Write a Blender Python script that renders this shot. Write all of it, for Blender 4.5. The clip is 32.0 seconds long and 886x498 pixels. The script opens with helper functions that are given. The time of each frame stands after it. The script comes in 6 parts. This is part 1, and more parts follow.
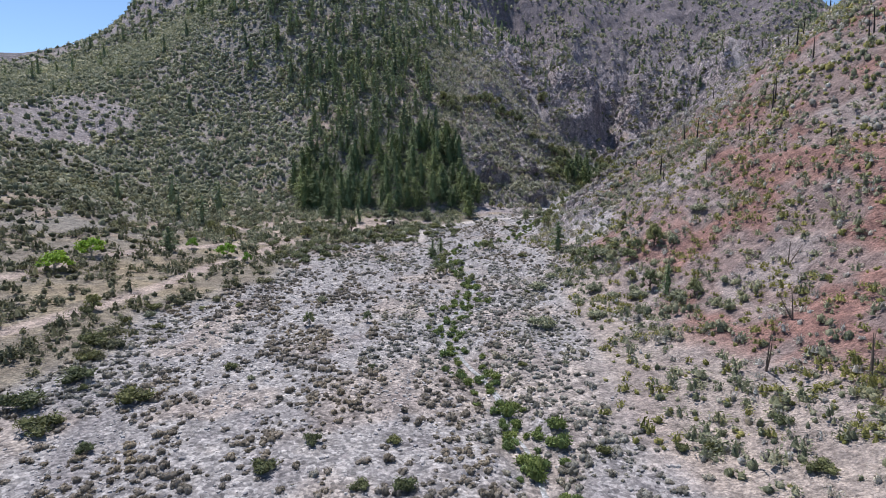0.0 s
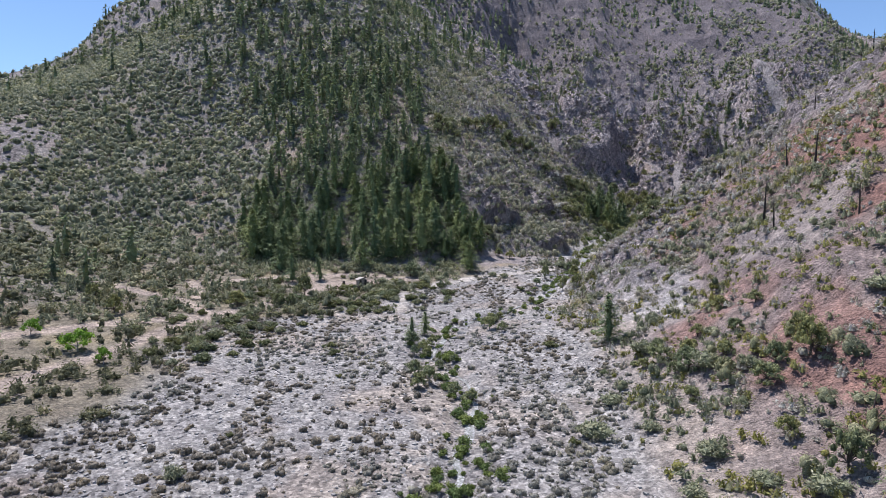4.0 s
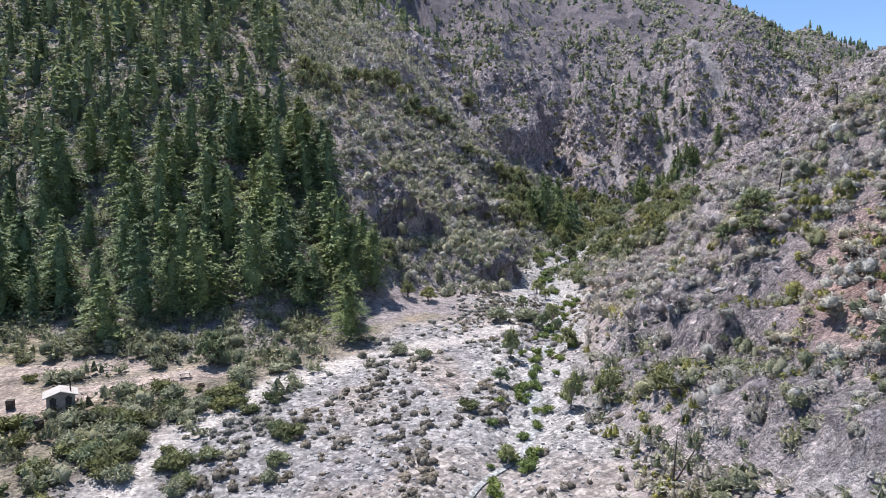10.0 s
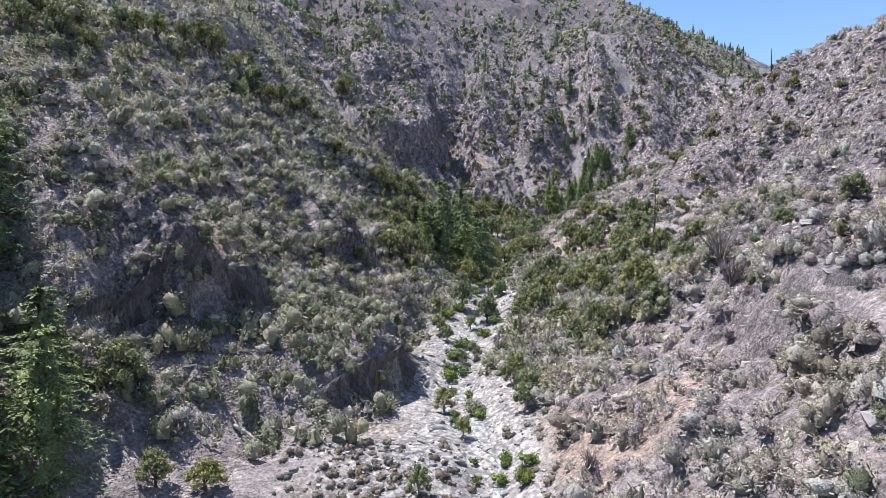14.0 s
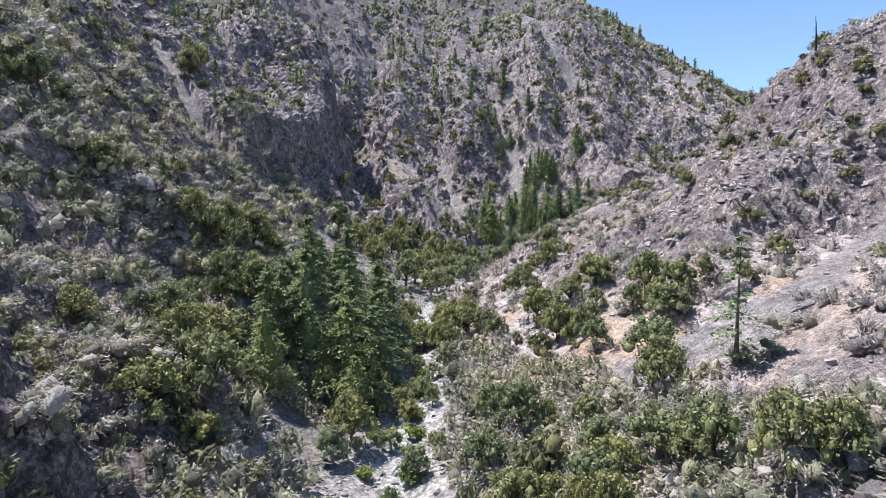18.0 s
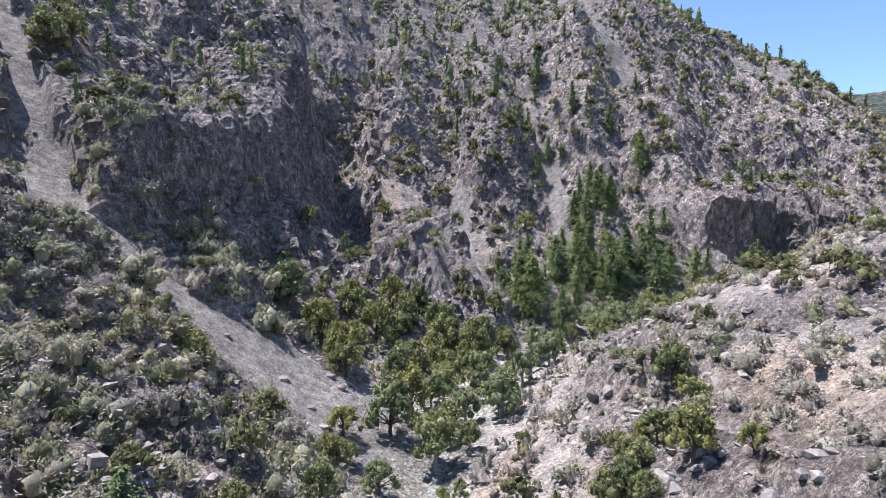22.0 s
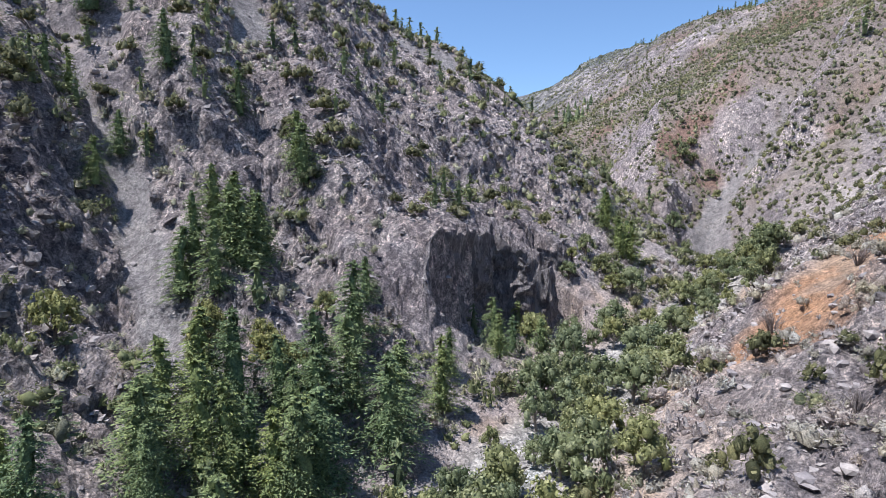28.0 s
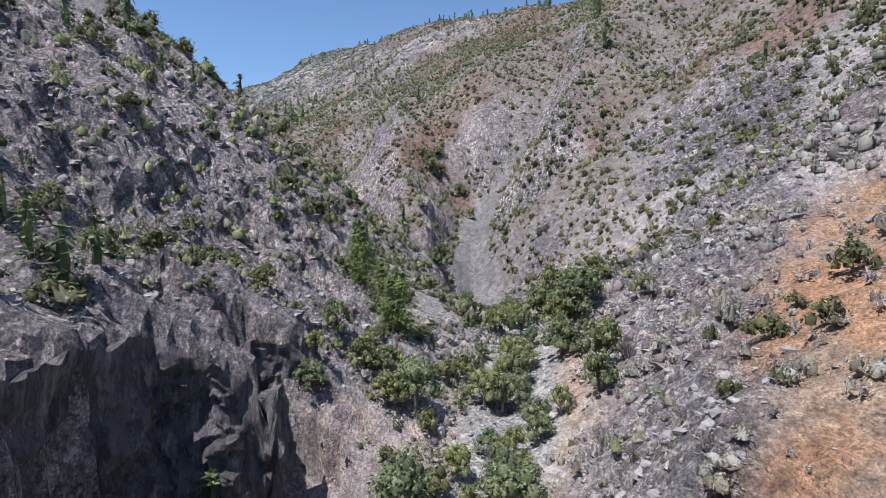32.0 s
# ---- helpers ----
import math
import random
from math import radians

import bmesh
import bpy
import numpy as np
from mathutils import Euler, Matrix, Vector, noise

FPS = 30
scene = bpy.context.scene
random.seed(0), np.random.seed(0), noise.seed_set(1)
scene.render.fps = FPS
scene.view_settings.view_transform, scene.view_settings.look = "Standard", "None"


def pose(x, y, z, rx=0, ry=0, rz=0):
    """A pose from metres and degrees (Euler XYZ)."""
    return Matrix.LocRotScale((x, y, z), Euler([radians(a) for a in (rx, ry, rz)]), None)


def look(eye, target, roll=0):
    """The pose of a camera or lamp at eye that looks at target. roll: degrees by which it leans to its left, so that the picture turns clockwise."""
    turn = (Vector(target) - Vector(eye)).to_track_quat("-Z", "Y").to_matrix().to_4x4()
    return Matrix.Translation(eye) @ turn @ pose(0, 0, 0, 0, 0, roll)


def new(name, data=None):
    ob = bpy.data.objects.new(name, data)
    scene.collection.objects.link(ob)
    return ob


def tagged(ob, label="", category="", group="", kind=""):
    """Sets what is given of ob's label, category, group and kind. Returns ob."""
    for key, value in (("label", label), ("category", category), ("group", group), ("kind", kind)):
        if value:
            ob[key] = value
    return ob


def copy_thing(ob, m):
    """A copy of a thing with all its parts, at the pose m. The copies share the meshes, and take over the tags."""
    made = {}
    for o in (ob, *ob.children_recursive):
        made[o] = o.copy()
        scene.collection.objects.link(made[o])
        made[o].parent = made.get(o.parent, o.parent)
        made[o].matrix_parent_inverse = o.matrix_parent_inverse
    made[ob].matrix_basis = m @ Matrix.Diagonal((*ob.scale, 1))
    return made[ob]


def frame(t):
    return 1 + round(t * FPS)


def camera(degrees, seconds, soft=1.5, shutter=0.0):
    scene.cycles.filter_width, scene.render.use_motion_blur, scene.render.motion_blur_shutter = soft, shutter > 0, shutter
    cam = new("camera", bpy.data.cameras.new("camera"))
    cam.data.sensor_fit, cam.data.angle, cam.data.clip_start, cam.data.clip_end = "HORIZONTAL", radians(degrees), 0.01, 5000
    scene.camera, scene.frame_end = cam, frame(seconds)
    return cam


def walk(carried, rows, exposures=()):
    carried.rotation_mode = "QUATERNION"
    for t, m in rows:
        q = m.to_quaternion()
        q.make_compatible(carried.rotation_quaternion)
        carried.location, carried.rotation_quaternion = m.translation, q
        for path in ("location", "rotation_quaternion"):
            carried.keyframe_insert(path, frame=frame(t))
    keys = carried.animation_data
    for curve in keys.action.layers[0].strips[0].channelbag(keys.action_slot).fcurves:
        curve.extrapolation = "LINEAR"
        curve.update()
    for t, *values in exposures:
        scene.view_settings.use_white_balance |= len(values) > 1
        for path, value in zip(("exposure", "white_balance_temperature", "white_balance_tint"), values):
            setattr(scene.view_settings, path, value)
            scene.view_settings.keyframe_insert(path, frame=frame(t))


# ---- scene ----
cam = camera(74.0, 32.0, soft=0.8)
# seconds, place, tilt, roll, heading
PATH = [
    (0, 0.00, 0.00, 32.00, 82.53, 0.07, -0.00),
    (0.5, 0.09, 9.71, 32.20, 83.74, 0.13, -0.10),
    (1, 0.25, 19.33, 32.42, 85.00, 0.15, -0.17),
    (1.5, 0.60, 28.76, 32.65, 86.14, 0.14, -0.21),
    (2, 1.17, 38.12, 32.89, 86.15, 0.11, -0.08),
    (2.5, 1.91, 47.54, 33.21, 86.11, 0.11, -0.04),
    (3, 2.67, 57.18, 33.62, 86.02, 0.09, 0.04),
    (3.5, 3.41, 66.99, 33.99, 85.89, 0.04, 0.13),
    (4, 4.28, 77.40, 33.89, 85.88, 0.02, 0.23),
    (4.5, 5.26, 88.57, 33.21, 86.02, 0.03, 0.35),
    (5, 6.10, 99.82, 32.45, 86.17, 0.05, 0.44),
    (5.5, 6.54, 110.45, 32.12, 86.22, 0.05, 0.47),
    (6, 6.69, 120.55, 32.18, 86.17, 0.04, 0.44),
    (6.5, 6.87, 130.52, 32.23, 86.08, 0.04, 0.44),
    (7, 7.16, 140.39, 32.32, 86.03, 0.09, 0.43),
    (7.5, 7.52, 150.19, 32.33, 86.03, 0.09, 0.28),
    (8, 7.97, 159.99, 32.31, 86.04, 0.00, -0.41),
    (8.5, 8.45, 169.77, 32.33, 85.99, -0.00, -1.84),
    (9, 9.41, 179.54, 32.49, 85.88, 0.05, -4.72),
    (9.5, 10.98, 189.26, 32.85, 85.93, 0.08, -7.53),
    (10, 12.89, 198.92, 33.53, 85.93, 0.01, -9.67),
    (10.5, 15.18, 208.43, 34.58, 85.92, -0.11, -11.72),
    (11, 17.52, 217.91, 35.56, 85.92, -0.22, -12.50),
    (11.5, 19.92, 227.34, 36.47, 85.90, -0.25, -13.72),
    (12, 22.59, 236.72, 37.28, 85.88, -0.31, -14.95),
    (12.5, 25.54, 246.01, 38.16, 85.87, -0.37, -16.29),
    (13, 28.82, 255.10, 38.95, 85.87, -0.42, -17.39),
    (13.5, 32.25, 264.19, 39.80, 85.89, -0.41, -18.84),
    (14, 35.78, 273.25, 40.71, 85.86, -0.27, -20.27),
    (14.5, 39.45, 282.33, 41.69, 85.83, -0.31, -21.49),
    (15, 43.65, 291.98, 42.46, 85.84, -0.30, -22.72),
    (15.5, 48.63, 302.33, 43.05, 85.90, -0.23, -23.89),
    (16, 53.95, 312.76, 43.86, 85.98, -0.13, -24.93),
    (16.5, 59.16, 322.61, 45.25, 86.02, -0.07, -25.74),
    (17, 64.16, 331.97, 47.05, 86.04, -0.05, -26.41),
    (17.5, 69.19, 341.17, 48.99, 86.00, -0.05, -27.24),
    (18, 74.28, 350.19, 50.95, 85.91, -0.02, -27.87),
    (18.5, 79.42, 359.26, 52.85, 85.91, -0.08, -28.28),
    (19, 84.61, 368.48, 54.50, 85.98, -0.13, -28.21),
    (19.5, 89.54, 377.71, 56.01, 86.00, 0.04, -27.39),
    (20, 94.23, 386.96, 57.70, 86.05, 0.16, -26.46),
    (20.5, 98.80, 396.20, 59.82, 86.06, 0.23, -26.37),
    (21, 103.37, 405.46, 62.07, 85.99, 0.18, -26.40),
    (21.5, 108.03, 414.72, 63.87, 86.09, 0.21, -26.47),
    (22, 112.71, 423.73, 64.49, 85.98, 0.26, -26.50),
    (22.5, 117.44, 432.71, 64.76, 85.95, 0.19, -26.49),
    (23, 122.15, 441.61, 65.21, 86.00, 0.12, -26.44),
    (23.5, 127.04, 450.63, 65.86, 86.03, 0.15, -26.31),
    (24, 132.13, 459.50, 66.45, 86.07, 0.22, -26.58),
    (24.5, 137.30, 468.25, 67.01, 86.18, 0.21, -28.01),
    (25, 142.65, 476.80, 67.66, 86.33, 0.14, -29.40),
    (25.5, 148.31, 485.00, 68.31, 86.52, 0.05, -32.49),
    (26, 154.42, 492.44, 68.99, 86.67, -0.29, -41.44),
    (26.5, 160.59, 499.09, 69.76, 86.56, -0.30, -49.91),
    (27, 167.03, 504.51, 70.96, 86.34, -0.25, -56.73),
    (27.5, 174.03, 508.19, 72.67, 86.02, -0.15, -60.96),
    (28, 181.68, 511.16, 74.44, 85.73, -0.06, -63.73),
    (28.5, 190.06, 514.45, 75.77, 85.62, -0.03, -66.17),
    (29, 198.84, 518.26, 76.74, 85.65, -0.06, -68.81),
    (29.5, 207.80, 521.83, 77.58, 85.70, 0.09, -71.63),
    (30, 216.99, 524.96, 78.39, 85.71, 0.15, -74.57),
    (30.5, 226.28, 527.56, 79.25, 85.80, 0.18, -78.73),
    (31, 235.54, 529.40, 80.19, 85.90, 0.13, -82.84),
    (31.5, 244.60, 530.68, 81.31, 85.94, 0.03, -86.46),
    (32, 253.48, 531.69, 82.36, 85.94, -0.02, -90.18),
]
walk(cam, [(t, pose(x, y, z, rx, 0, rz) @ pose(0, 0, 0, 0, 0, roll)) for t, x, y, z, rx, roll, rz in PATH],
     exposures=[(0, 0.26, 6350, 12), (4, 0.34, 6350, 12), (7, 0.55, 6350, 11.5), (11, 0.68, 6400, 11.5), (14, 0.74, 6400, 11), (17, 0.84, 6450, 11), (20, 0.75, 6500, 10), (22, 0.8, 6500, 10), (24, 0.93, 6550, 10.5), (26, 0.86, 6450, 10), (29, 0.42, 6200, 9), (32, 0.3, 6200, 9)])

from mathutils import bvhtree

# ---- world and sun ----
SUN_WAY = Vector((-0.23, 0.30, 0.925)).normalized()  # towards the sun
world = bpy.data.worlds.new("sky")
scene.world = world
world.use_nodes = True
wt = world.node_tree
sky = wt.nodes.new("ShaderNodeTexSky")
sky.sky_type, sky.sun_disc = "NISHITA", False
sky.sun_elevation = math.asin(SUN_WAY.z)
sky.sun_rotation = math.atan2(SUN_WAY.x, SUN_WAY.y)
sky.altitude, sky.air_density, sky.dust_density, sky.ozone_density = 1500, 1.0, 0.0, 4.5
wt.links.new(sky.outputs[0], wt.nodes["Background"].inputs[0])
wt.nodes["Background"].inputs[1].default_value = 0.13
sun = new("sun", bpy.data.lights.new("sun", "SUN"))
sun.data.energy, sun.data.angle, sun.data.color = 5.0, radians(0.53), (1.0, 0.948, 0.935)
sun.matrix_world = look(SUN_WAY * 100, (0, 0, 0))


# ---- materials ----
def material(name, rough=0.85, metal=0.0):
    m = bpy.data.materials.new(name)
    m.use_nodes = True
    b = m.node_tree.nodes["Principled BSDF"]
    b.inputs["Roughness"].default_value, b.inputs["Metallic"].default_value = rough, metal
    b.inputs["Specular IOR Level"].default_value = 0.25
    return m, m.node_tree, b


def node(t, kind, **values):
    n = t.nodes.new("ShaderNode" + kind)
    for key, value in values.items():
        n.inputs[key].default_value = value
    return n


def ramp(t, source, stops):
    r = t.nodes.new("ShaderNodeValToRGB")
    el = r.color_ramp.elements
    while len(el) < len(stops):
        el.new(0.5)
    for e, (at, col) in zip(el, stops):
        e.position, e.color = at, (*col, 1)
    t.links.new(source, r.inputs[0])
    return r.outputs[0]


def mix(t, kind, factor, a, b):
    m = t.nodes.new("ShaderNodeMix")
    m.data_type, m.blend_type = "RGBA", kind
    for slot, v in ((0, factor), (6, a), (7, b)):
        if isinstance(v, (int, float)):
            m.inputs[slot].default_value = v
        elif isinstance(v, tuple):
            m.inputs[slot].default_value = (*v, 1)
        else:
            t.links.new(v, m.inputs[slot])
    return m.outputs[2]


def place(t):
    return t.nodes.new("ShaderNodeTexCoord").outputs["Object"]


def math_node(t, op, a, b):
    m = t.nodes.new("ShaderNodeMath")
    m.operation = op
    for slot, v in ((0, a), (1, b)):
        if isinstance(v, (int, float)):
            m.inputs[slot].default_value = v
        else:
            t.links.new(v, m.inputs[slot])
    return m.outputs[0]


def bump(t, b, height, strength, distance):
    n = node(t, "Bump", Strength=strength, Distance=distance)
    t.links.new(height, n.inputs["Height"])
    t.links.new(n.outputs[0], b.inputs["Normal"])


def foliage(name, dark, mid, light, by_object=True, thinness=0.28):
    """Leaves that vary from tree to tree and from spray to spray."""
    m, t, b = material(name, 0.62)
    info, geo = t.nodes.new("ShaderNodeObjectInfo"), t.nodes.new("ShaderNodeNewGeometry")
    spray = ramp(t, geo.outputs["Random Per Island"], [(0, dark), (0.55, mid), (1, light)])
    if by_object:
        tint = ramp(t, info.outputs["Random"], [(0, (0.74, 0.84, 0.9)), (0.5, (0.98, 1, 0.96)), (1, (1.14, 1.09, 0.86))])
    else:
        n = node(t, "TexNoise", Scale=0.09, Detail=3.0)
        t.links.new(place(t), n.inputs["Vector"])
        tint = ramp(t, n.outputs["Fac"], [(0.3, (0.84, 0.85, 0.86)), (0.5, (1.02, 1, 0.98)), (0.7, (1.18, 1.1, 0.92))])
    col = mix(t, "MULTIPLY", 1.0, spray, tint)
    fine = node(t, "TexNoise", Scale=46.0 if by_object else 9.0, Detail=3.0, Roughness=0.6)
    t.links.new(place(t), fine.inputs["Vector"])
    col = mix(t, "MULTIPLY", 1.0, col, ramp(t, fine.outputs["Fac"], [(0.34, (0.6, 0.62, 0.63)), (0.5, (1, 1, 1)), (0.66, (1.34, 1.32, 1.27))]))
    t.links.new(col, b.inputs["Base Color"])
    bump(t, b, fine.outputs["Fac"], 0.9, 0.02 if by_object else 0.2)
    thin, both = t.nodes.new("ShaderNodeBsdfTranslucent"), t.nodes.new("ShaderNodeMixShader")
    t.links.new(col, thin.inputs["Color"])
    both.inputs[0].default_value = thinness
    t.links.new(b.outputs[0], both.inputs[1])
    t.links.new(thin.outputs[0], both.inputs[2])
    t.links.new(both.outputs[0], t.nodes["Material Output"].inputs["Surface"])
    return m


def bark(name, dark, light, scale=6.0):
    m, t, b = material(name, 0.9)
    n = node(t, "TexNoise", Scale=scale, Detail=6.0)
    w = node(t, "Mapping", Scale=(1, 1, 0.15))
    t.links.new(place(t), w.inputs[0])
    t.links.new(w.outputs[0], n.inputs["Vector"])
    t.links.new(ramp(t, n.outputs["Fac"], [(0.3, dark), (0.7, light)]), b.inputs["Base Color"])
    bump(t, b, n.outputs["Fac"], 0.6, 0.05)
    return m


def stone(name, dark, mid, light, scale=1.2):
    m, t, b = material(name, 0.88)
    info, geo = t.nodes.new("ShaderNodeObjectInfo"), t.nodes.new("ShaderNodeNewGeometry")
    n = node(t, "TexNoise", Scale=scale, Detail=8.0, Roughness=0.65)
    t.links.new(place(t), n.inputs["Vector"])
    col = ramp(t, n.outputs["Fac"], [(0.3, dark), (0.5, mid), (0.7, light)])
    each = math_node(t, "FRACT", math_node(t, "ADD", geo.outputs["Random Per Island"], info.outputs["Random"]), 0.0)
    tint = ramp(t, each, [(0, (0.72, 0.72, 0.75)), (0.5, (0.95, 0.94, 0.92)), (1, (1.12, 1.1, 1.07))])
    t.links.new(mix(t, "MULTIPLY", 1.0, col, tint), b.inputs["Base Color"])
    bump(t, b, n.outputs["Fac"], 0.7, 0.12)
    return m


def plain(name, dark, light, scale=3.0, rough=0.8, metal=0.0, strength=0.3):
    m, t, b = material(name, rough, metal)
    n = node(t, "TexNoise", Scale=scale, Detail=7.0)
    t.links.new(place(t), n.inputs["Vector"])
    t.links.new(ramp(t, n.outputs["Fac"], [(0.3, dark), (0.7, light)]), b.inputs["Base Color"])
    bump(t, b, n.outputs["Fac"], strength, 0.03)
    return m


def ground_material():
    """Earth by region (its own colour, tinted with haze high up), with cobbles on the bed, cracked rock on the crags
    and loose stones on the screes.
    """
    m, t, b = material("ground", 0.92)
    at = place(t)
    earth, mask = t.nodes.new("ShaderNodeAttribute"), t.nodes.new("ShaderNodeAttribute")
    earth.attribute_name, mask.attribute_name = "earth", "mask"
    part_of = t.nodes.new("ShaderNodeSeparateColor")
    t.links.new(mask.outputs["Color"], part_of.inputs[0])
    gravel, crag, scree = part_of.outputs[0], part_of.outputs[1], part_of.outputs[2]
    fine = node(t, "TexNoise", Scale=2.1, Detail=10.0, Roughness=0.7)
    broad = node(t, "TexNoise", Scale=0.11, Detail=6.0, Roughness=0.6)
    stones = node(t, "TexVoronoi", Scale=1.9, Randomness=1.0)
    pebbles = node(t, "TexVoronoi", Scale=6.5, Randomness=1.0)
    rubble, bits = node(t, "TexVoronoi", Scale=1.25, Randomness=1.0), node(t, "TexVoronoi", Scale=3.9, Randomness=1.0)
    cracks = node(t, "TexNoise", Scale=0.5, Detail=12.0, Roughness=0.75)
    chips = node(t, "TexVoronoi", Scale=0.75, Randomness=1.0)
    warp = mix(t, "LINEAR_LIGHT", 0.9, at, node_colour(t, at, 0.9))
    squeeze = node(t, "Mapping", Rotation=(0.5, 0.35, 0.4), Scale=(1.0, 1.7, 0.7))
    t.links.new(warp, squeeze.inputs[0])
    for n in (fine, broad, stones, pebbles, bits):
        t.links.new(at, n.inputs["Vector"])
    for n in (cracks, chips, rubble):
        t.links.new(squeeze.outputs[0], n.inputs["Vector"])
    seam = math_node(t, "ABSOLUTE", math_node(t, "SUBTRACT", cracks.outputs["Fac"], 0.5), 0.0)
    col = mix(t, "MULTIPLY", 1.0, earth.outputs["Color"], ramp(t, fine.outputs["Fac"], [(0.3, (0.45, 0.44, 0.43)), (0.5, (1, 1, 1)), (0.7, (1.55, 1.52, 1.48))]))
    col = mix(t, "MULTIPLY", 1.0, col, ramp(t, broad.outputs["Fac"], [(0.3, (0.78, 0.76, 0.78)), (0.55, (1, 1, 1)), (0.75, (1.18, 1.15, 1.1))]))
    mid = node(t, "TexNoise", Scale=0.5, Detail=7.0, Roughness=0.75)
    t.links.new(at, mid.inputs["Vector"])
    col = mix(t, "MULTIPLY", 0.85, col, ramp(t, mid.outputs["Fac"], [(0.36, (0.5, 0.49, 0.49)), (0.5, (1, 1, 1)), (0.64, (1.5, 1.46, 1.42))]))
    wooded = ramp(t, broad.outputs["Fac"], [(0.42, (0.4, 0.42, 0.42)), (0.5, (0.95, 0.95, 0.95)), (0.62, (1.45, 1.42, 1.4))])
    col = mix(t, "MULTIPLY", mask.outputs["Alpha"], col, wooded)
    grey = t.nodes.new("ShaderNodeSeparateColor")
    t.links.new(stones.outputs["Color"], grey.inputs[0])
    cobble = ramp(t, grey.outputs[0], [(0, (0.48, 0.48, 0.5)), (0.5, (0.95, 0.94, 0.92)), (1, (1.5, 1.5, 1.48))])
    col = mix(t, "MULTIPLY", math_node(t, "MULTIPLY", gravel, 0.9), col, cobble)
    grey2 = t.nodes.new("ShaderNodeSeparateColor")
    t.links.new(pebbles.outputs["Color"], grey2.inputs[0])
    loose = ramp(t, grey2.outputs[0], [(0, (0.7, 0.7, 0.72)), (0.5, (1, 1, 1)), (1, (1.3, 1.3, 1.28))])
    col = mix(t, "MULTIPLY", scree, col, loose)
    crack = ramp(t, seam, [(0.0, (0.38, 0.37, 0.39)), (0.022, (0.9, 0.89, 0.9)), (0.13, (1.45, 1.4, 1.36))])
    grey3 = t.nodes.new("ShaderNodeSeparateColor")
    t.links.new(chips.outputs["Color"], grey3.inputs[0])
    crack = mix(t, "MULTIPLY", 1.0, crack, ramp(t, grey3.outputs[0], [(0, (0.62, 0.6, 0.64)), (0.5, (1.0, 0.98, 0.98)), (1, (1.5, 1.45, 1.4))]))
    col = mix(t, "MULTIPLY", crag, col, crack)
    # broken stone lies on all the slopes, most on the crags
    strewn = math_node(t, "MULTIPLY", math_node(t, "SUBTRACT", 1.0, gravel), math_node(t, "ADD", math_node(t, "MULTIPLY", crag, 0.45), 0.5))
    hue, hue2 = t.nodes.new("ShaderNodeSeparateColor"), t.nodes.new("ShaderNodeSeparateColor")
    t.links.new(rubble.outputs["Color"], hue.inputs[0])
    t.links.new(bits.outputs["Color"], hue2.inputs[0])
    col = mix(t, "MULTIPLY", strewn, col, ramp(t, hue.outputs[0], [(0, (0.74, 0.74, 0.76)), (0.5, (1.02, 1.01, 1.01)), (1, (1.34, 1.33, 1.31))]))
    col = mix(t, "MULTIPLY", strewn, col, ramp(t, hue2.outputs[0], [(0, (0.74, 0.74, 0.76)), (0.55, (1.02, 1.02, 1.02)), (1, (1.36, 1.35, 1.34))]))
    t.links.new(col, b.inputs["Base Color"])
    high = math_node(t, "ADD", math_node(t, "MULTIPLY", fine.outputs["Fac"], 0.5), math_node(t, "MULTIPLY", gravel, math_node(t, "MULTIPLY", math_node(t, "SUBTRACT", 0.7, stones.outputs["Distance"]), 0.14)))
    high = math_node(t, "ADD", high, math_node(t, "MULTIPLY", crag, math_node(t, "ADD", math_node(t, "MULTIPLY", seam, 5.0), math_node(t, "MULTIPLY", grey3.outputs[0], 0.6))))
    high = math_node(t, "ADD", high, math_node(t, "MULTIPLY", scree, math_node(t, "SUBTRACT", 0.35, math_node(t, "MULTIPLY", pebbles.outputs["Distance"], 0.6))))
    lumps = math_node(t, "ADD", math_node(t, "MULTIPLY", math_node(t, "SUBTRACT", 0.6, rubble.outputs["Distance"]), 0.9), math_node(t, "MULTIPLY", math_node(t, "SUBTRACT", 0.5, bits.outputs["Distance"]), 0.45))
    high = math_node(t, "ADD", high, math_node(t, "MULTIPLY", strewn, lumps))
    bump(t, b, high, 1.0, 0.6)
    return m


def node_colour(t, at, scale):
    n = node(t, "TexNoise", Scale=scale, Detail=4.0)
    t.links.new(at, n.inputs["Vector"])
    return n.outputs["Color"]


def water_material():
    m, t, b = material("creek_water", 0.12)
    n = node(t, "TexNoise", Scale=1.7, Detail=7.0, Roughness=0.7)
    t.links.new(place(t), n.inputs["Vector"])
    foam = ramp(t, n.outputs["Fac"], [(0.42, (0.13, 0.135, 0.12)), (0.53, (0.3, 0.305, 0.3)), (0.66, (0.62, 0.63, 0.64))])
    t.links.new(foam, b.inputs["Base Color"])
    t.links.new(ramp(t, n.outputs["Fac"], [(0.42, (0.35, 0.35, 0.35)), (0.6, (0.8, 0.8, 0.8))]), b.inputs["Roughness"])
    bump(t, b, n.outputs["Fac"], 0.8, 0.25)
    return m


